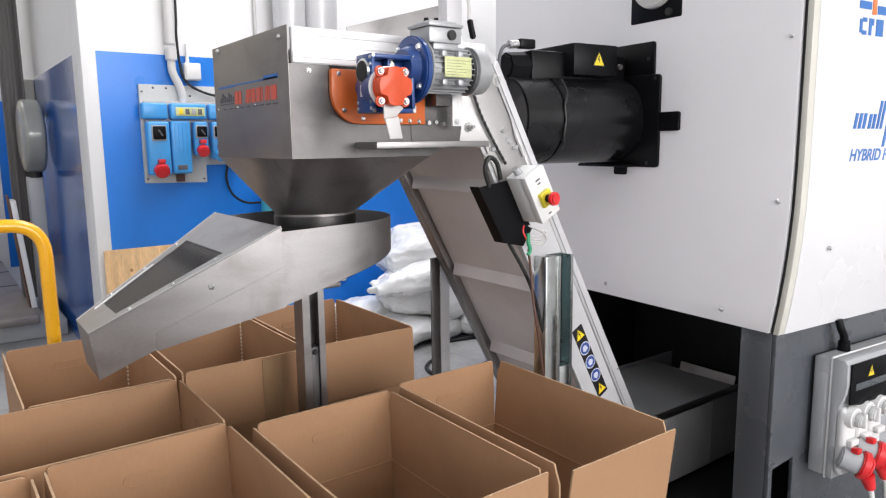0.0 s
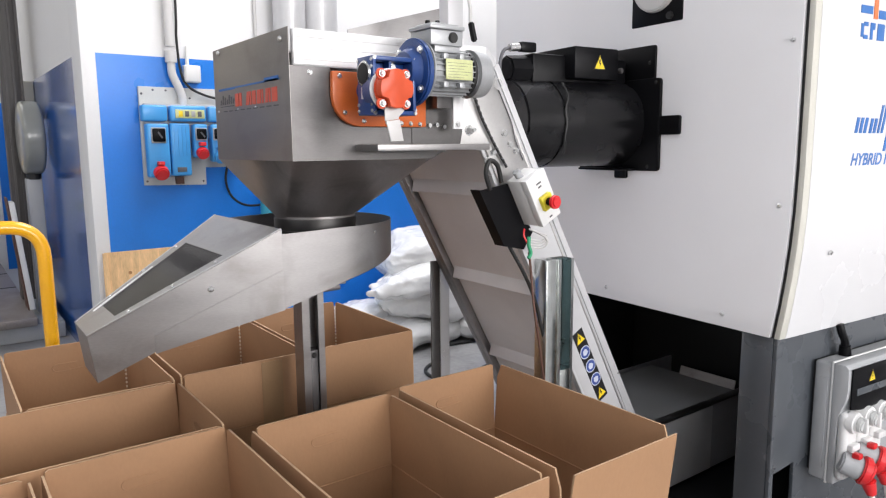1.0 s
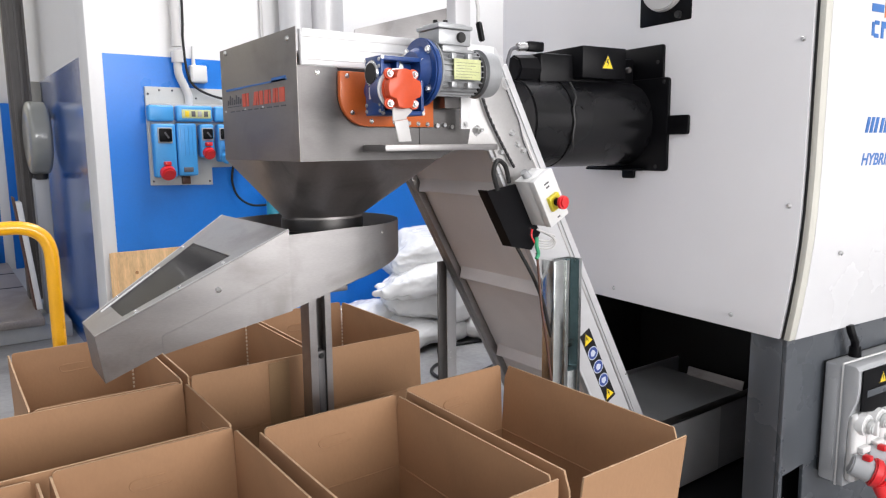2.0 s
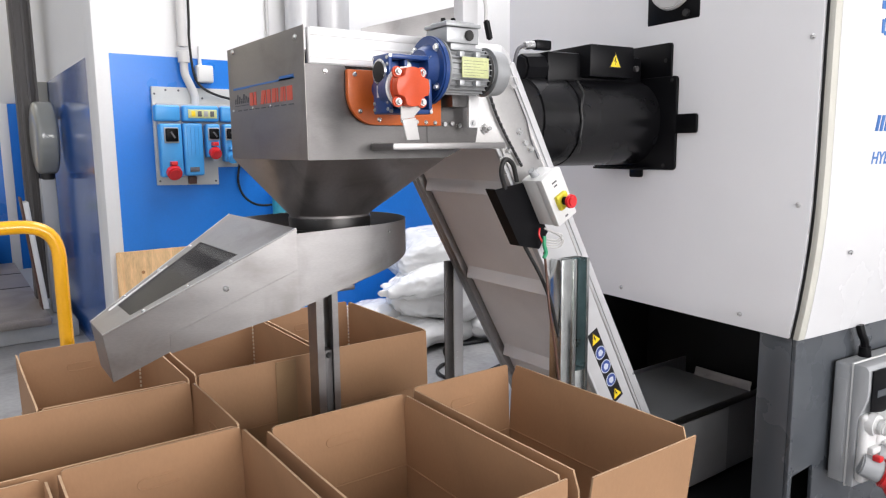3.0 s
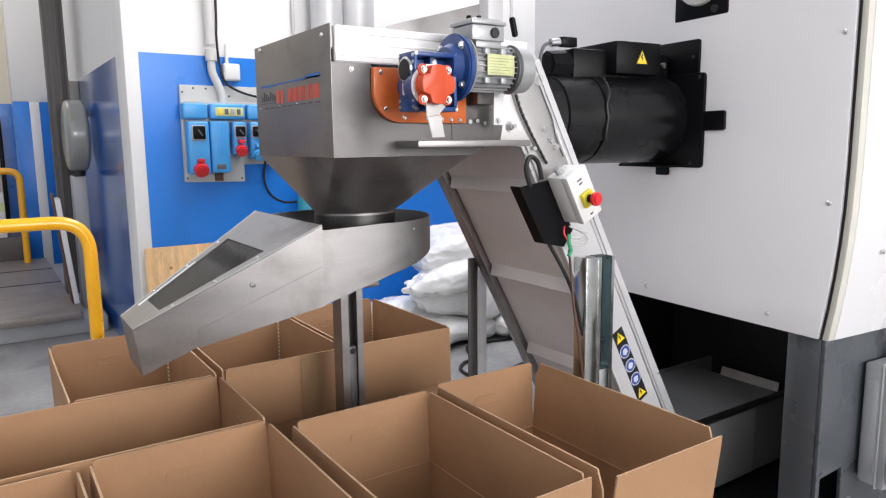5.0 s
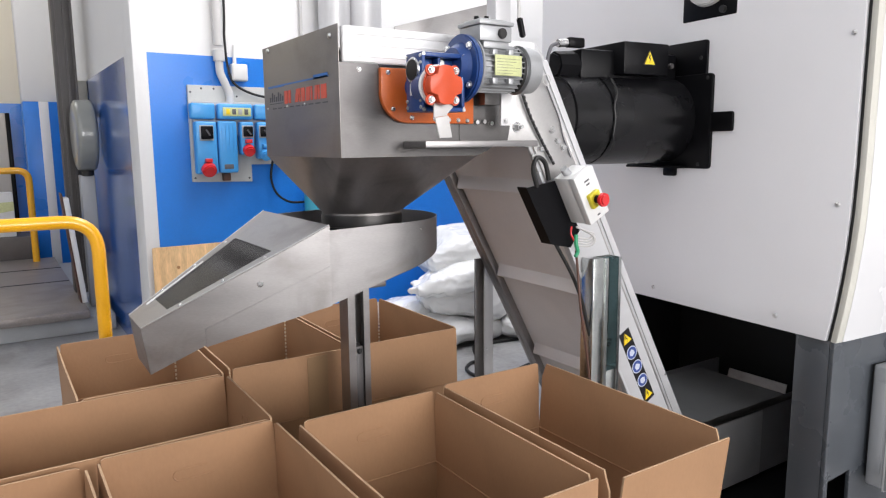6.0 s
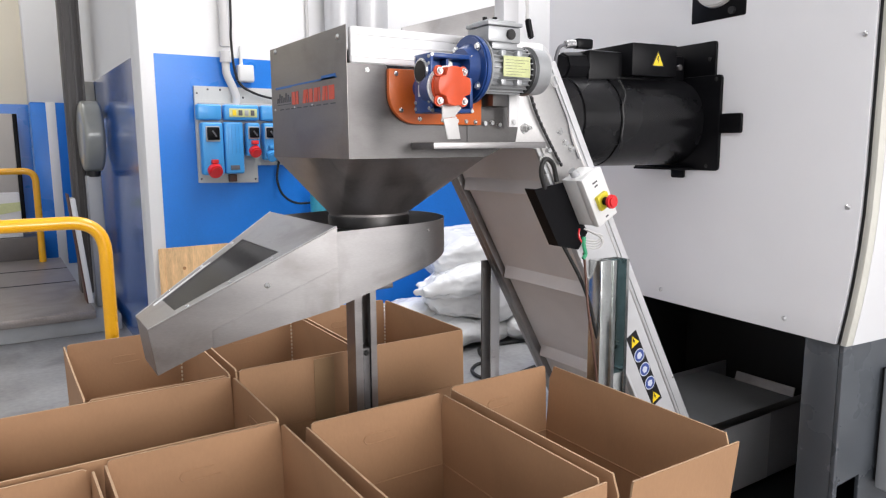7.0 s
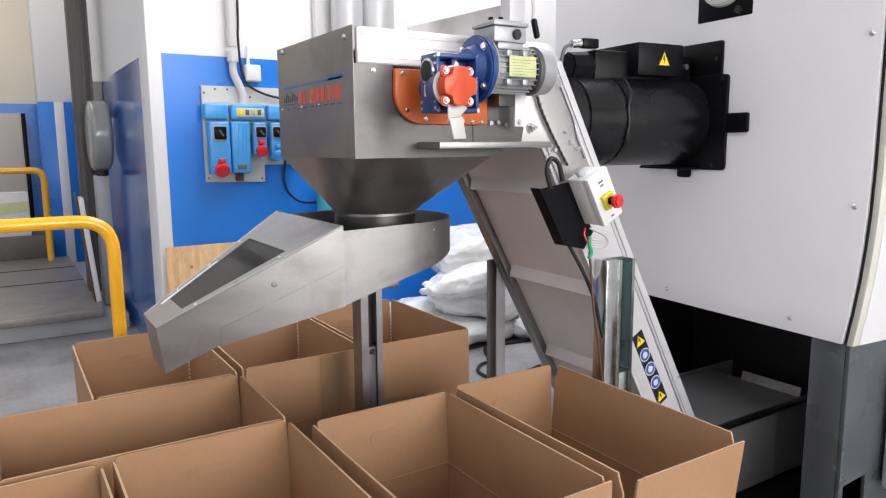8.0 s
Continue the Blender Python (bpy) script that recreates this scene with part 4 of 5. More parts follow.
part("lower_cable", tube([(1.44, 1.56, 1.15), (1.50, 1.55, 1.05), (1.545, 1.55, 0.96), (1.57, 1.55, 0.88), (1.60, 1.55, 0.78), (1.615, 1.55, 0.6)], 0.0058), RUBBER, ec)
part("brown_cable", tube([(1.495, 1.53, 1.13), (1.505, 1.53, 1.06), (1.51, 1.52, 0.95), (1.54, 1.52, 0.80), (1.57, 1.52, 0.62), (1.60, 1.52, 0.4)], 0.004, 8), COPPER, ec)

# ---- stop button box ----
es = thing("stop_button_box", pose(1.50, 1.5, 1.3, 0, 0, 0), "pale grey control box with a red emergency stop button", "control box")
AX = Matrix.Translation((1.489, 1.500, 1.303)) @ Matrix.Rotation(radians(28.4), 4, "Y").inverted()


def tilted(bm):
    bm.transform(AX)
    return bm


part("housing", tilted(box(-0.041, 0.041, -0.012, 0.05, -0.078, 0.078, 0.004)), PLASTIC_W, es)
part("lid", tilted(box(-0.042, 0.042, -0.038, -0.0125, -0.079, 0.079, 0.004)), PLASTIC_W, es)
part("yellow_base", tilted(box(-0.022, 0.022, -0.052, -0.036, -0.035, 0.011, 0.004)), YELLOW, es, "yellow button base")
part("stem", tilted(rod((0, -0.05, -0.012), (0, -0.072, -0.012), 0.012)), BLACK, es)
part("stop_button", tilted(rod((0, -0.07, -0.012), (0, -0.088, -0.012), 0.0215, 0.019, 28, 0.005)), RED, es, "red mushroom button")
for z, w in ((0.050, 0.02), (0.038, 0.014), (-0.064, 0.012)):
    part("printed_bar", tilted(box(-w / 2, w / 2, -0.0386, -0.038, z - 0.0025, z + 0.0025)), INK_GREY, es)
part("cable_gland", tilted(rod((-0.01, 0.015, 0.066), (-0.02, 0.015, 0.10), 0.014, 0.011)), PLASTIC_G, es)
part("bracket", prism([(1.31, 1.328), (1.42, 1.345), (1.525, 1.19), (1.488, 1.138), (1.408, 1.155)], 1.546, 1.55), BLACK, es, "black sheet bracket")
part("bracket_flange", prism([(1.31, 1.328), (1.313, 1.330), (1.411, 1.157), (1.408, 1.155)], 1.55, 1.59), BLACK, es)
part("loop_cable", tube([(1.345, 1.54, 1.33), (1.325, 1.535, 1.38), (1.335, 1.53, 1.415), (1.365, 1.53, 1.40), (1.385, 1.535, 1.35)], 0.007), RUBBER, es)
for k in range(4):
    part("wire_tail", tube([(1.485, 1.52, 1.205), (1.52 + 0.01 * k, 1.51, 1.19 - 0.006 * k), (1.55, 1.51, 1.18 - 0.01 * k), (1.535, 1.52, 1.165 - 0.008 * k), (1.50, 1.53, 1.17 - 0.008 * k)], 0.0028, 6), PIPE, es)
part("red_wire", tube([(1.475, 1.53, 1.205), (1.468, 1.525, 1.185), (1.48, 1.52, 1.16)], 0.003, 6), RED, es)
part("green_wire", tube([(1.485, 1.52, 1.18), (1.48, 1.515, 1.155), (1.488, 1.515, 1.13), (1.478, 1.515, 1.115)], 0.006, 8), GREEN, es)

# ---- hopper ----
HX0, HX1, HY0, HY1, HZ0, HZ1 = 0.746, 1.165, 1.588, 2.120, 1.424, 1.746
CX, CY = 0.940, 1.868
hp = thing("hopper", pose(CX, CY, 1.2), "stainless steel hopper with a tapered square to round outlet", "hopper")
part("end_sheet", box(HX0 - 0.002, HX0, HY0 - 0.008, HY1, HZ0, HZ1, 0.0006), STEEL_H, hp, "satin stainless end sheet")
# Same stainless as the end sheet; its lesser brightness is in the colour.
part("front_sheet", prism([(HX0, HZ0), (HX1, HZ0), (1.22, 1.448), (1.25, 1.54), (0.86, 1.56), (0.858, 1.650), (0.853, 1.656), (HX0, 1.656)], HY0 - 0.004, HY0 - 0.002), STEEL_D, hp, "brushed front sheet, darkened to tone down the window's reflection")
part("rear_sheet", box(HX0, HX1, HY1 - 0.002, HY1, HZ0, HZ1 - 0.09), STEEL_H, hp)
part("inner_sheet", box(HX1 - 0.002, HX1, HY0, HY1 - 0.003, HZ0, 1.60), STEEL_H, hp)
bm = bmesh.new()
N = 48
corners = [bm.verts.new(p) for p in ((HX1, HY1, HZ0), (HX0, HY1, HZ0), (HX0, HY0 - 0.003, HZ0), (HX1, HY0 - 0.003, HZ0))]
low = [bm.verts.new((CX + 0.118 * math.cos(math.tau * k / N), CY + 0.118 * math.sin(math.tau * k / N), 1.262)) for k in range(N)]
rim = [bm.verts.new((CX + 0.114 * math.cos(math.tau * k / N), CY + 0.114 * math.sin(math.tau * k / N), 1.20)) for k in range(N)]
for q in range(4):
    for k in range(q * N // 4, (q + 1) * N // 4):
        bm.faces.new((corners[q], low[k], low[(k + 1) % N]))
    bm.faces.new((corners[q - 1], corners[q], low[q * N // 4]))
for k in range(N):
    bm.faces.new((low[k], low[(k + 1) % N], rim[(k + 1) % N], rim[k]))
part("outlet_cone", bm, STEEL_C, hp, "satin steel transition cone")
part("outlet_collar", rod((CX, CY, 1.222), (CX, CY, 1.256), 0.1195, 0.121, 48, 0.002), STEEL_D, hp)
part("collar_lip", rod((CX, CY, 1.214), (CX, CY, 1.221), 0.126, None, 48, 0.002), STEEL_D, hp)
for y, z in ((1.625, 1.722), (2.07, 1.735)):
    part("screw", screw_head((HX0 - 0.002, y, z), (-1, 0, 0), 0.0075, 0.006), BOLT, hp)
part("screw", screw_head((0.80, HY0 - 0.004, 1.641), (0, -1, 0), 0.0065, 0.005), BOLT, hp)
for y in (1.80, 1.93, 2.09):
    part("rivet", screw_head((HX0 - 0.002, y, 1.566), (-1, 0, 0), 0.0035, 0.003), BOLT, hp)


def decal(y0, y1, z0, z1, material, slant=0.0):
    part("decal", prism([(y0, z0), (y1, z0), (y1 - slant, z1), (y0 - slant, z1)], HX0 - 0.0031, HX0 - 0.0022, axis="x"), material, hp)


decal(1.95, 2.08, 1.624, 1.630, INK_BLUE)
decal(1.64, 1.95, 1.626, 1.630, INK_BLUE)
decal(1.645, 1.735, 1.626, 1.637, INK_BLUE)
for y, w, sl in ((1.655, 0.034, 0), (1.697, 0.011, 0), (1.715, 0.018, 0.006), (1.745, 0.010, 0), (1.763, 0.026, 0.004), (1.797, 0.024, 0), (1.828, 0.009, 0), (1.846, 0.024, 0.012), (1.90, 0.017, 0), (1.923, 0.026, 0)):
    decal(y, y + w, 1.574, 1.610, INK_RED, sl)
for k in range(7):
    decal(1.962 + k * 0.017, 1.970 + k * 0.017, 1.584, 1.598 + 0.006 * (k % 3), INK_GREY, 0.004)
decal(1.96, 2.07, 1.577, 1.579, INK_GREY)
for k in range(9):
    decal(1.65 + k * 0.046, 1.68 + k * 0.046, 1.5625, 1.5655, INK_GREY)

# ---- drive: gear unit and motor ----
gd = thing("gear_motor", pose(0.95, 1.50, 1.60), "blue worm gear unit with a silver electric motor", "gear motor")
part("drive_plate", prism([(1.10, 1.452), (1.265, 1.452), (1.275, 1.50), (1.27, 1.60), (1.22, 1.652), (1.10, 1.652)], 1.5815, 1.5835), STEEL_D, gd)
pts = [(1.137, 1.647), (0.853, 1.647), (0.852, 1.585)] + [(0.93 - 0.078 * math.cos(radians(a)), 1.588 - 0.078 * math.sin(radians(a))) for a in range(10, 91, 10)] + [(1.137, 1.510)]
part("mounting_plate", prism(pts, 1.566, 1.582, r=0.003), ORANGE, gd, "orange steel mounting plate")
for x, z in ((0.872, 1.635), (0.885, 1.545), (0.94, 1.524), (1.01, 1.522), (1.055, 1.520), (1.085, 1.519), (1.115, 1.518), (1.10, 1.555)):
    part("bolt", screw_head((x, 1.566, z), (0, -1, 0), 0.0065, 0.005), BOLT, gd)
for x, z in ((1.155, 1.515), (1.18, 1.517), (1.205, 1.512)):
    part("bolt", hex_bolt((x, 1.584, z), (0, -1, 0), 0.007, 0.012), BOLT, gd)
GZ, GY = 1.645, 1.456
gh = part("gear_housing", box(0.905, 0.995, 1.452, 1.490, 1.545, 1.660, 0.006), BLUE_CAST, gd, "blue painted gear housing")
part("rear_boss", rod((0.95, 1.48, 1.60), (0.95, 1.566, 1.60), 0.03, None, 32), BLUE_CAST, gd)
# square frame of ribs, open to the front, with a flanged plate at its end
part("end_plate", box(0.880, 0.889, 1.414, 1.490, 1.533, 1.671, 0.003), BLUE_CAST, gh)
part("end_web", box(0.8895, 0.906, 1.424, 1.488, 1.552, 1.652, 0.004), BLUE_CAST, gh)
for z0, z1 in ((1.660, 1.671), (1.533, 1.544)):
    part("frame_rib", box(0.8895, 1.003, 1.416, 1.490, z0, z1, 0.003), BLUE_CAST, gh)
part("frame_rib", box(0.993, 1.003, 1.416, 1.490, 1.5445, 1.6595, 0.003), BLUE_CAST, gh)
part("inner_rib", box(0.93, 0.937, 1.424, 1.453, 1.625, 1.6595, 0.002), BLUE_CAST, gh)
part("filler_plug", hex_bolt((0.955, 1.452, 1.648), (0, -1, 0), 0.008, 0.006), BOLT, gh)
part("front_boss", rod((0.918, 1.452, 1.590), (0.909, 1.392, 1.590), 0.046, 0.046, 40, 0.004), BLUE_CAST, gd)
part("boss_ring", rod((0.907, 1.391, 1.590), (0.905, 1.381, 1.590), 0.049, 0.048, 40, 0.003), ALU_W, gd, "pale ring behind the shaft cover")
for z in (1.543, 1.558, 1.646, 1.662):
    for y in (1.421, 1.483):
        part("bolt", rod((0.877, y, z), (0.881, y, z), 0.0045, None, 12, 0.001), BOLT, gh)
for x in (0.884, 0.998):
    for z in (1.538, 1.666):
        part("bolt", rod((x, 1.4165, z), (x, 1.4125, z), 0.0045, None, 12), BOLT, gh)
part("bearing_ring", rod((0.880, GY - 0.002, GZ - 0.014), (0.875, GY - 0.002, GZ - 0.014), 0.031, 0.030, 32, 0.002), BOLT, gd)
part("bearing_cap", rod((0.878, GY - 0.002, GZ - 0.014), (0.8738, GY - 0.002, GZ - 0.014), 0.0245, None, 32), RUBBER, gd, "black bearing cap")
part("rating_label", box(0.8775, 0.8797, 1.440, 1.468, 1.572, 1.60), PIPE, gd)
cvx, cvz = 0.904, 1.590
part("cover_base", rod((cvx, 1.380, cvz), (cvx, 1.371, cvz), 0.0455, None, 40, 0.002), ORANGE_P, gd, "orange plastic shaft cover")
outline = []
for k in range(72):
    a = math.tau * k / 72
    notch = max(0.0, 1 - abs((math.degrees(a) % 90) - 45) / 19)
    rad = 0.0445 - 0.011 * notch ** 0.6
    outline.append((cvx + rad * math.cos(a), cvz + rad * math.sin(a)))
part("shaft_cover", prism(outline, 1.3705, 1.347, r=0.004), ORANGE_P, gd, "orange plastic shaft cover")
for dx in (-1, 1):
    for dz in (-1, 1):
        ex, ez = cvx + dx * 0.0335, cvz + dz * 0.0335
        part("cover_ear", rod((ex, 1.3705, ez), (ex, 1.360, ez), 0.0130, 0.0120, 20, 0.003), ORANGE_P, gd)
        part("bolt", hex_bolt((ex, 1.360, ez), (0, -1, 0), 0.0058, 0.008), BOLT, gd)
part("torque_strap", join(prism([(0.884, 1.549), (0.940, 1.549), (0.936, 1.540), (0.921, 1.526), (0.921, 1.522), (0.884, 1.517)], 1.371, 1.375, r=0.0008),
                          prism([(0.884, 1.5165), (0.921, 1.5215), (0.931, 1.471), (0.896, 1.470)], 1.366, 1.370, r=0.0008)), PIPE, gd, "white metal strap")
part("flange", rod((1.012, GY, GZ - 0.004), (1.030, GY, GZ - 0.004), 0.083, None, 56, 0.004), BLUE_CAST, gd, "blue round motor flange")
part("flange_neck", rod((0.99, GY, GZ), (1.014, GY, GZ), 0.045, 0.06, 32), BLUE_CAST, gd)
for a in (45, 135, 225, 315):
    p = (1.012, GY + 0.066 * math.cos(radians(a)), GZ + 0.066 * math.sin(radians(a)))
    part("bolt", hex_bolt(p, (-1, 0, 0), 0.007, 0.007), BOLT, gd)
part("motor_flange", rod((1.031, GY, GZ), (1.045, GY, GZ), 0.078, 0.074, 56, 0.004), CAST, gd)
mot = part("motor_body", rod((1.044, GY, GZ), (1.178, GY, GZ), 0.052, None, 40), CAST, gd, "silver finned motor body")
for k in range(26):
    a = math.tau * k / 26
    d = Vector((0, math.cos(a), math.sin(a)))
    w = Vector((0, -math.sin(a), math.cos(a))) * 0.0016
    bm = bmesh.new()
    c0, c1 = Vector((1.05, GY, GZ)) + d * 0.048, Vector((1.05, GY, GZ)) + d * 0.060
    vs = [bm.verts.new(p) for p in (c0 - w, c1 - w * 0.6, c1 + w * 0.6, c0 + w)]
    vs2 = [bm.verts.new(v.co + Vector((0.125, 0, 0))) for v in vs]
    bm.faces.new(vs)
    bm.faces.new(vs2[::-1])
    for i in range(4):
        bm.faces.new((vs[i], vs[(i + 1) % 4], vs2[(i + 1) % 4], vs2[i]))
    part("fin", bm, CAST, mot)
part("gap_ring", rod((1.174, GY, GZ), (1.184, GY, GZ), 0.059, None, 40), RUBBER, gd)
part("fan_cover", rod((1.182, GY, GZ), (1.25, GY, GZ), 0.064, 0.057, 48, 0.012), CAST, gd, "rounded silver fan cover")
part("nameplate", box(1.078, 1.162, GY - 0.0635, GY - 0.06, GZ - 0.022, GZ + 0.028, 0.001), LABEL_Y, gd, "yellow green nameplate")
for k in range(6):
    part("nameplate_line", box(1.083, 1.157 - 0.012 * (k % 3), GY - 0.064, GY - 0.0634, GZ + 0.018 - k * 0.007, GZ + 0.0188 - k * 0.007), INK_GREY, gd)
for x in (1.075, 1.125):
    for z in (GZ + 0.0345, GZ - 0.0345):
        part("motor_lug", box(x, x + 0.016, GY - 0.058, GY - 0.035, z - 0.008, z + 0.008, 0.003), CAST, gd)
part("mounting_pad", box(1.06, 1.14, GY - 0.04, GY + 0.04, 1.69, 1.708, 0.004), CAST, gd)
tbx = part("terminal_box", box(1.045, 1.145, GY - 0.045, GY + 0.045, 1.707, 1.745, 0.004), CAST, gd, "grey terminal box")
part("lid", box(1.041, 1.149, GY - 0.049, GY + 0.049, 1.746, 1.756, 0.003), CAST, tbx)
part("lid_raise", box(1.053, 1.137, GY - 0.037, GY + 0.037, 1.756, 1.762, 0.003), CAST, tbx)
part("blind_plug", rod((1.112, GY - 0.044, 1.727), (1.112, GY - 0.052, 1.727), 0.013, None, 20, 0.002), RUBBER, tbx)
part("cable_gland", rod((1.12, GY + 0.03, 1.757), (1.12, GY + 0.03, 1.78), 0.008, 0.006), BLACK, tbx)
part("gland", rod((1.09, GY + 0.03, 1.757), (1.088, GY + 0.03, 1.778), 0.008, 0.006), BLACK, tbx)

# ---- turning chute on its post ----
AXX, AXY, RR = 0.914, 1.887, 0.257
ch = thing("distribution_chute", pose(AXX, AXY, 0.9), "stainless steel turning chute with a window in its sloping top", "chute")
ZT = 1.245
W1, D1, W2, D2 = 0.252, 0.184, 0.084, 0.622


def floor_of(d):
    return 1.099 - (0.30 if d > 0 else 0.22) * d


bm = bmesh.new()
arc = [90 - a for a in range(0, 181, 6)]
ring_out, ring_in, low_out, low_in = [], [], [], []
plan = [(-RR * math.cos(radians(a)), RR * math.sin(radians(a)), math.cos(radians(a)), math.sin(radians(a))) for a in arc]
ease = [D1 * k / 8 for k in range(1, 9)]
flank = [(d, RR - (RR - W1) * (d / D1) ** 2, 0.0, 1.0) for d in ease]
plan = flank[::-1] + plan + [(d, -w, 0.0, -1.0) for d, w, _, _ in flank]
for d, w, c, s in plan:
    top_here = ZT - 0.006 * max(0.0, d) / D1
    for store, off, z in ((ring_out, 0.0, top_here), (ring_in, 0.002, top_here), (low_in, 0.002, floor_of(d)), (low_out, 0.0, floor_of(d))):
        store.append(bm.verts.new((AXX - d - off * c, AXY + w - off * s, z)))
for k in range(len(plan) - 1):
    for one, two in ((ring_out, ring_in), (ring_in, low_in), (low_in, low_out), (low_out, ring_out)):
        bm.faces.new((one[k], one[k + 1], two[k + 1], two[k]))
part("drum_wall", bm, STEEL, ch, "curved stainless drum wall")
# floor of the drum and the duct
bm = bmesh.new()
ring = [(-RR * math.cos(radians(a)), RR * math.sin(radians(a))) for a in arc]
outline = ring + [(D1, -W1), (0.60, -W2), (0.60, W2), (D1, W1)]
fa = [bm.verts.new((AXX - d, AXY + w, floor_of(d))) for d, w in outline]
fb = [bm.verts.new(v.co + Vector((0, 0, 0.002))) for v in fa]
bm.faces.new(fa)
bm.faces.new(fb[::-1])
for k in range(len(fa)):
    bm.faces.new((fa[k], fa[(k + 1) % len(fa)], fb[(k + 1) % len(fa)], fb[k]))
part("floor_sheet", bm, STEEL, ch)


def top_z(d):
    return 1.253 + (1.011 - 1.253) * (d - D1) / (D2 - D1)


def half_w(d):
    return W1 + (W2 - W1) * (d - D1) / (D2 - D1)


def duct_point(d, f, lift=0.0):
    """A point of the sloping top: f from -1 to 1 across it."""
    return Vector((AXX - d, AXY + half_w(d) * f, top_z(d) + lift))


def sloped_plate(loops, lift0, lift1):
    bm = bmesh.new()
    a = [[bm.verts.new(duct_point(d, f, lift0)) for d, f in loop] for loop in loops]
    b = [[bm.verts.new(duct_point(d, f, lift1)) for d, f in loop] for loop in loops]
    k = len(loops[0])
    if len(loops) == 1:
        bm.faces.new(a[0])
        bm.faces.new(b[0][::-1])
        for i in range(k):
            bm.faces.new((a[0][i], a[0][(i + 1) % k], b[0][(i + 1) % k], b[0][i]))
    else:
        for i in range(k):
            j = (i + 1) % k
            bm.faces.new((a[0][i], a[0][j], a[1][j], a[1][i]))
            bm.faces.new((b[0][i], b[0][j], b[1][j], b[1][i]))
            bm.faces.new((a[0][i], a[0][j], b[0][j], b[0][i]))
            bm.faces.new((a[1][i], a[1][j], b[1][j], b[1][i]))
    bmesh.ops.recalc_face_normals(bm, faces=bm.faces)
    return bm


OUTER = [(D1, -1), (D1, 1), (D2, 1), (D2, -1)]
HOLE = [(0.305, -0.76), (0.305, 0.76), (0.555, 0.66), (0.555, -0.66)]
part("top_sheet", sloped_plate([OUTER, HOLE], -0.002, 0.0), STEEL, ch, "stainless top sheet with an opening")
pane = part("window_pane", sloped_plate([[(0.298, -0.79), (0.298, 0.79), (0.562, 0.70), (0.562, -0.70)]], -0.005, -0.0025), GLASS, ch, "clear acrylic window")
for d in (0.33, 0.43, 0.53):
    for f in (-0.9, 0.9):
        p = duct_point(d, f)
        part("screw", screw_head(p, (-0.48, 0, 0.87), 0.0055, 0.004), BOLT, ch)
for sgn in (-1, 1):
    y0, y1 = AXY + sgn * W1, AXY + sgn * W2
    bm = bmesh.new()
    outline = [(D1 - 0.001, W1, 1.2525), (D1, W1, 1.253), (D2, W2, 1.011), (0.606, W2, 0.889), (0.482, half_w(0.482), 0.956), (0.40, half_w(0.40), floor_of(0.40)), (D1, W1, floor_of(D1)), (D1 - 0.001, W1, floor_of(D1))]
    va = [bm.verts.new((AXX - d, AXY + sgn * w, z)) for d, w, z in outline]
    vb = [bm.verts.new(v.co + Vector((0, -sgn * 0.002, 0))) for v in va]
    for idx in ((1, 2, 3, 4, 5, 6), (0, 1, 6, 7)):
        bm.faces.new([va[i] for i in idx])
        bm.faces.new([vb[i] for i in idx[::-1]])
    for i in range(8):
        j = (i + 1) % 8
        bm.faces.new((va[i], va[j], vb[j], vb[i]))
    part("side_sheet", bm, STEEL, ch, "stainless chute side")
    # lapped lower sheet
    bm = bmesh.new()
    lap = [(D1 - 0.001, 1.147), (D1, 1.147), (0.480, 1.000), (0.480, 0.953), (0.40, floor_of(0.40) - 0.002), (D1, floor_of(D1) - 0.002), (D1 - 0.001, floor_of(D1) - 0.002)]
    va = [bm.verts.new((AXX - d, AXY + sgn * (half_w(d) if d >= D1 else RR + (W1 - RR) * d / D1) + sgn * 0.0005, z)) for d, z in lap]
    vb = [bm.verts.new(v.co + Vector((0, sgn * 0.002, 0))) for v in va]
    for idx in ((0, 1, 5, 6), (1, 2, 3, 4, 5)):
        bm.faces.new([va[i] for i in idx])
        bm.faces.new([vb[i] for i in idx[::-1]])
    for i in range(7):
        j = (i + 1) % 7
        bm.faces.new((va[i], va[j], vb[j], vb[i]))
    part("lap_sheet", bm, STEEL, ch)
    part("side_bolt", screw_head((AXX - 0.35, AXY + sgn * half_w(0.35), 1.108), (-0.36, sgn * 0.93, 0), 0.008, 0.006), BOLT, ch)
    bm = tube([duct_point(D1, sgn * 0.995, 0.0), duct_point(0.4, sgn * 0.995, 0.0), duct_point(D2, sgn * 0.995, 0.0)], 0.0022, 6)
    part("folded_edge", bm, STEEL_LT, ch)
bm = prism([(AXY - W2, 0.889), (AXY + W2, 0.889), (AXY + W2, 1.011), (AXY - W2, 1.011)], AXX - D2, AXX - D2 + 0.002, axis="x")
for v in bm.verts:
    v.co.x += 0.016 * (1.011 - v.co.z) / 0.122
part("mouth_sheet", bm, STEEL, ch, "stainless end sheet")
part("rivet", screw_head((AXX + 0.10, AXY - math.sqrt(RR ** 2 - 0.01), 1.222), (0.4, -0.92, 0), 0.004, 0.003), BOLT, ch)
for k in range(9):
    f = -0.8 + 0.2 * k
    rib = tube([(AXX - d, AXY + half_w(d) * f, floor_of(d) + 0.006) for d in (0.22, 0.32, 0.4, 0.5, 0.59)], 0.004, 6)
    part("floor_rib", rib, STEEL, ch)
part("window_strip", sloped_plate([[(0.41, 0.735), (0.41, 0.785), (0.578, 0.76), (0.578, 0.66)]], 0.0005, 0.003), ALU_W, ch, "bright retaining strip")
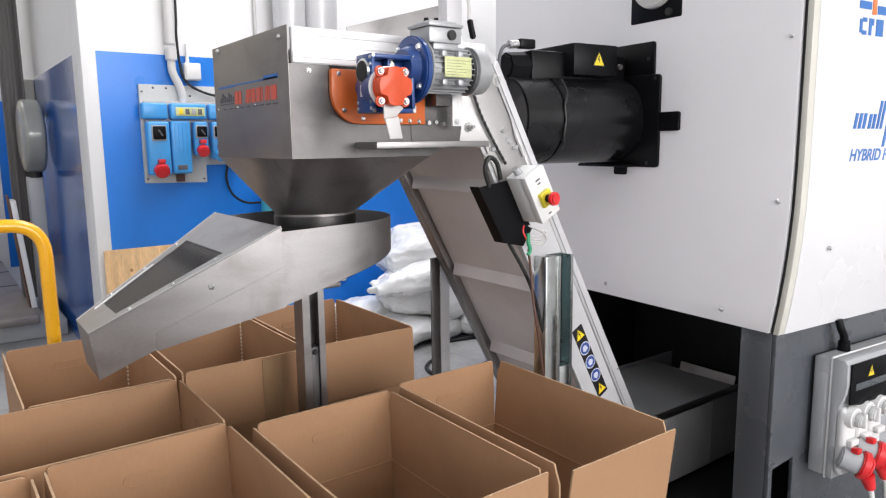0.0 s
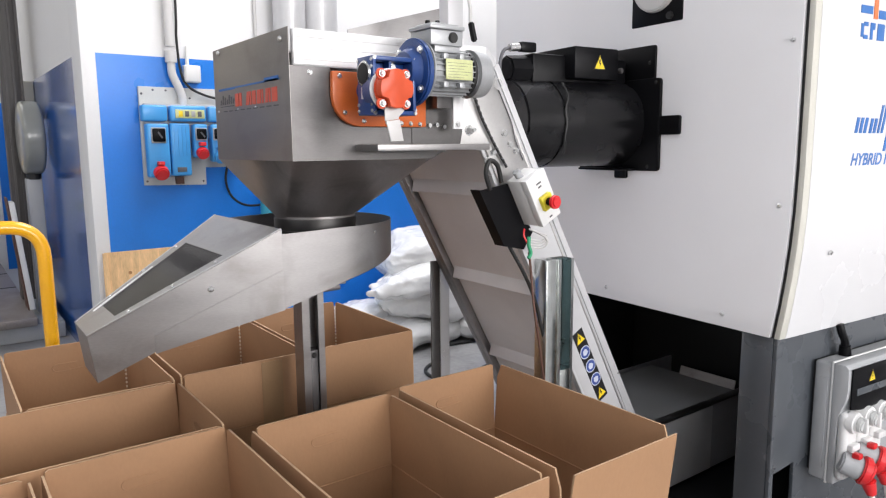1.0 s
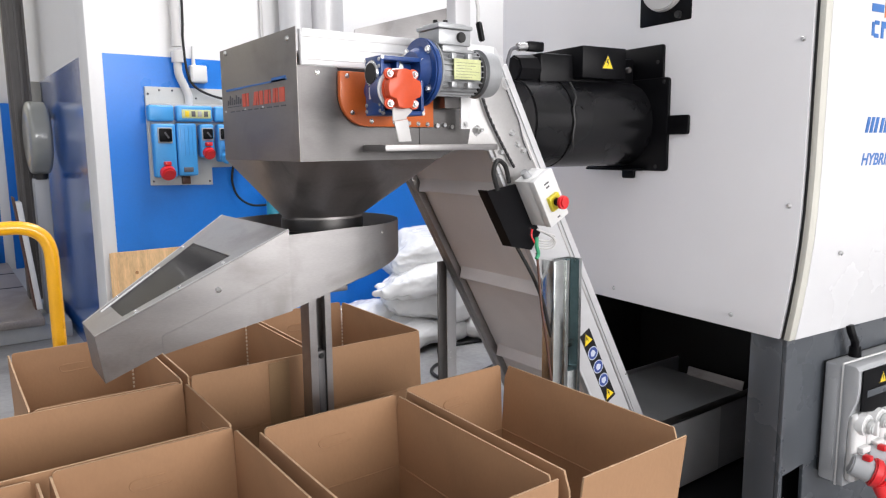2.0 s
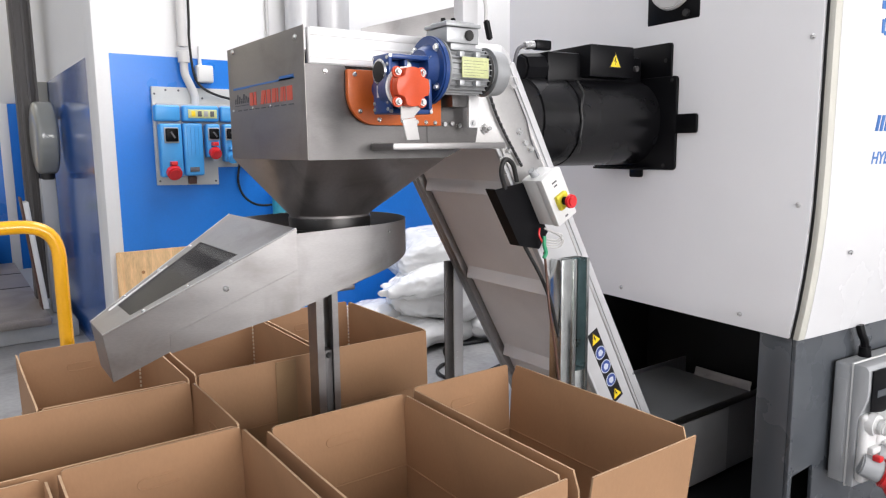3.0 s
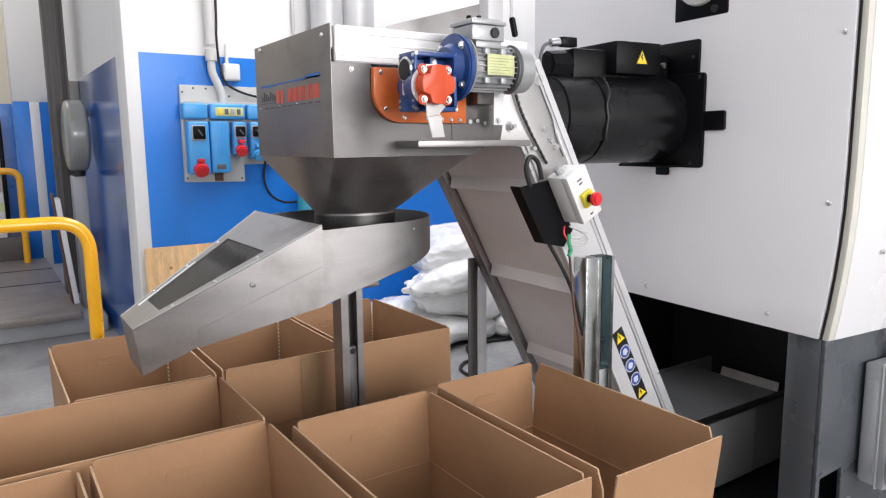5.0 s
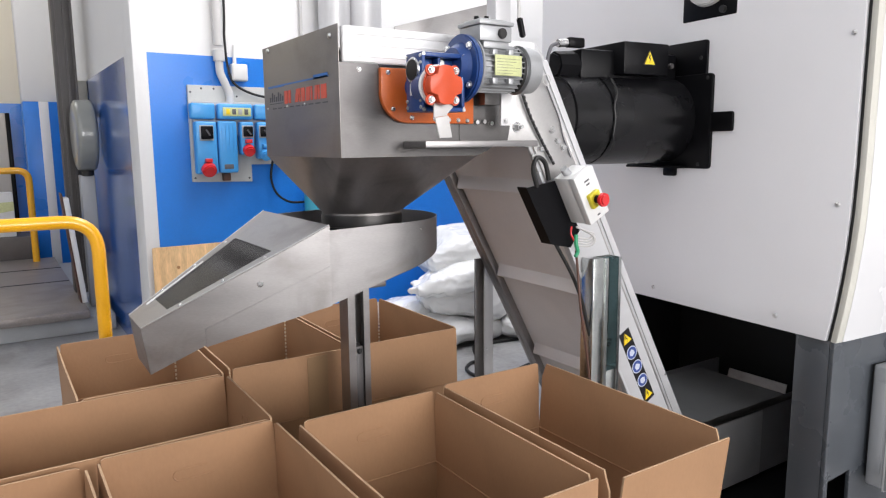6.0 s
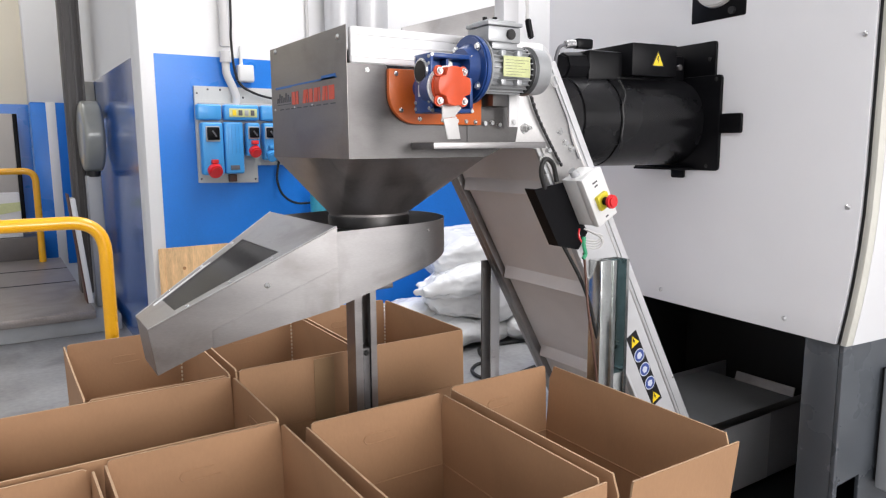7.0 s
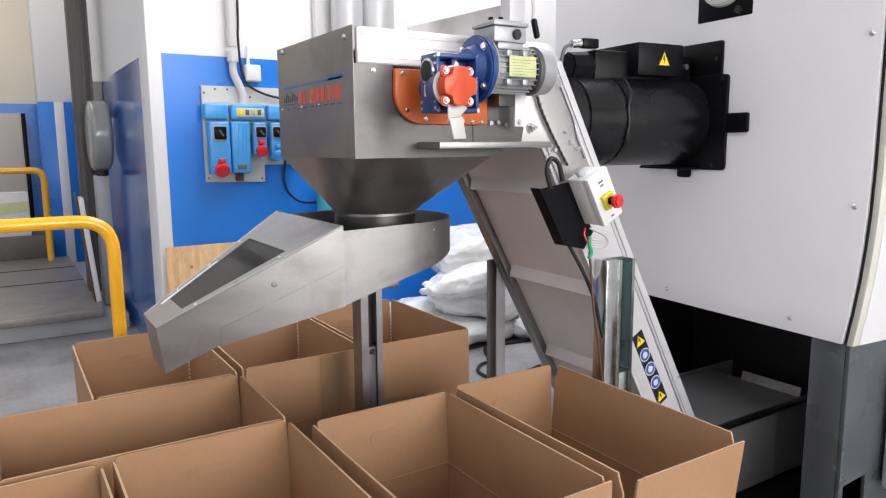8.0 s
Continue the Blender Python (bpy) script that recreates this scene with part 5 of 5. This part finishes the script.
ps = thing("support_post", pose(0.90, 1.87, 0), "grey steel channel post under the turning chute", "post")
PX, PY = 0.915, 1.885
part("channel", prism([(PX - 0.036, PY + 0.03), (PX - 0.036, PY - 0.03), (PX - 0.012, PY - 0.03), (PX - 0.012, PY - 0.026), (PX - 0.032, PY - 0.026), (PX - 0.032, PY + 0.026), (PX + 0.032, PY + 0.026), (PX + 0.032, PY - 0.026), (PX + 0.016, PY - 0.026), (PX + 0.016, PY - 0.03), (PX + 0.036, PY - 0.03), (PX + 0.036, PY + 0.03)], 0.0, 1.06, axis="z"), STEEL, ps)
part("slide_bar", box(PX - 0.012, PX + 0.016, PY - 0.022, PY + 0.02, 0.0, 0.845, 0.003), DARK_COL, ps)
part("slide_bolt", screw_head((PX + 0.002, PY - 0.022, 0.83), (0, -1, 0), 0.009, 0.006), RUBBER, ps)
part("base_plate", box(PX - 0.12, PX + 0.12, PY - 0.12, PY + 0.12, 0.0, 0.012, 0.003), ZINC, ps)
part("head_plate", box(PX - 0.08, PX + 0.08, PY - 0.06, PY + 0.06, 1.03, 1.045, 0.002), STEEL, ps)


# ---- cartons ----
def carton(w, l, leans, seed, label, tape=False, torn=False, rounding=(0.25, 0.3, 0.25, 0.3)):
    """An open corrugated carton, its four flaps standing up. w along x, l along y, from its base's centre."""
    rnd = random.Random(seed)
    ob = thing("carton", Matrix(), label, "carton", "open cartons round the chute")
    hb, hf, t = 0.575, 0.205, 0.005
    part("base", box(-w / 2, w / 2, -l / 2, l / 2, 0.0, t), CARD, ob, local=True)
    for k in range(4):
        half, reach = (w / 2, l / 2) if k % 2 == 0 else (l / 2, w / 2)
        turn = Matrix.Rotation(radians(90 * k), 4, "Z")
        inner = half if k % 2 == 0 else half - t
        bm = box(-inner, inner, -reach, -reach + t, t, hb, 0.0012, 1)
        bm.transform(turn)
        part("side_wall", bm, CARD, ob, local=True)
        # the flap is bowed a little and leans on its crease
        bm = bmesh.new()
        across = (-1, -0.955, -0.85, -0.6, -0.35, -0.1, 0.1, 0.35, 0.6, 0.85, 0.955, 1)
        nx, nz = len(across) - 1, 5
        lean, bow = radians(leans[k]), rnd.uniform(-0.001, 0.002)
        grid = {}
        for side in (0, 1):
            for i in range(nx + 1):
                for j in range(nz + 1):
                    u, h = across[i], hf * j / nz
                    cut = 0.004 + 0.004 * j / nz
                    round_off = rounding[k] if j == nz and i in (0, nx) else 0.0
                    edge_drop, u = 0.016 * round_off, u * (1 - 0.028 * round_off)
                    y = -reach + t * side - math.sin(lean) * h - bow * (1 - u * u) * j / nz + noise.noise(Vector((u * 2, h * 9, seed + k))) * 0.0006 * j / nz
                    grid[side, i, j] = bm.verts.new((u * (half - cut), y, hb + 0.002 + math.cos(lean) * h - edge_drop + noise.noise(Vector((u * 5, seed, k))) * 0.0003))
        for i in range(nx):
            for j in range(nz):
                bm.faces.new((grid[0, i, j], grid[0, i + 1, j], grid[0, i + 1, j + 1], grid[0, i, j + 1]))
                bm.faces.new((grid[1, i, j], grid[1, i, j + 1], grid[1, i + 1, j + 1], grid[1, i + 1, j]))
        for i in range(nx):
            for j in (0, nz):
                f = bm.faces.new((grid[0, i, j], grid[1, i, j], grid[1, i + 1, j], grid[0, i + 1, j]))
                f.material_index = 1
        for j in range(nz):
            for i in (0, nx):
                f = bm.faces.new((grid[0, i, j], grid[0, i, j + 1], grid[1, i, j + 1], grid[1, i, j]))
                f.material_index = 1
        bm.transform(turn)
        for off in (-0.0008, t + 0.0008):
            cr = rod((-inner + 0.004, -reach + off, hb), (inner - 0.004, -reach + off, hb), 0.0022, None, 6)
            cr.transform(turn)
            part("crease", cr, CARD, ob, local=True)
        fl = part("flap", bm, [CARD, CARD_EDGE], ob, local=True)
        if half < 0.25:
            for off in (t,):
                pts = [(-0.045, -0.012), (-0.045, -0.009), (0.028, -0.012), (0.045, -0.004), (0.045, 0.008), (0.030, 0.014), (-0.03, 0.014)]
                line = tube([(x, -reach + off - math.sin(lean) * (0.125 + z) - bow * 0.55 + 0.0008, hb + 0.125 + z) for x, z in pts[1:]], 0.0016, 5)
                line.transform(turn)
                part("cut_line", line, CARD, fl, local=True)
    # torn glue tabs down one corner of the flaps
    if torn:
        tabs = [box(w / 2 - 0.010, w / 2 - 0.004, l / 2 - 0.012, l / 2 - 0.006, hb + 0.01 + k * 0.0155, hb + 0.0185 + k * 0.0155, 0.0008, 1) for k in range(12)]
        part("torn_edge", join(*tabs), TORN, ob, "pale torn paper edge", local=True)
    if tape:
        part("tape", box(0.045, 0.115, -l / 2 - 0.0032, -l / 2 - 0.0022, 0.1, hb + hf - 0.006), TAPE, ob, "brown packing tape", local=True)
    return ob


BR = "open brown corrugated carton, flaps upright"
for x0, x1, y0, y1, leans, label, tp in (
        (-0.275, 0.125, 0.955, 1.585, (2, 1, 1, 2), BR + ", empty", False),
        (0.150, 0.556, 0.975, 1.603, (2, -1, 1, 0), BR + ", empty", False),
        (0.600, 0.998, 0.935, 1.555, (1, -2, 0, 3), BR + ", flaps a little splayed", False),
        (1.030, 1.395, 0.930, 1.575, (7, 3, 1, 1), BR + ", beside the conveyor leg", False),
        (-0.070, 0.553, 1.614, 2.015, (0, 0, 1, 0), BR + ", under the chute mouth", False),
        (0.160, 0.548, 2.032, 2.672, (0, 1, 0, 1), BR + ", behind the filling place", False),
        (0.575, 0.985, 2.060, 2.680, (0, 0, 1, 0), BR + ", with brown packing tape", True),
        (1.000, 1.420, 2.065, 2.685, (0, 0, 1, 0), BR + ", in the rear row", False)):
    b = carton(x1 - x0, y1 - y0, leans, int(x0 * 100) + int(y0 * 31), label, tp, y0 > 2.0, (0.0, 1.0, 0.3, 1.0) if x0 > 0.5 and y0 < 1 else (0.25, 0.3, 0.25, 0.3))
    b.matrix_basis = pose((x0 + x1) / 2, (y0 + y1) / 2, 0)
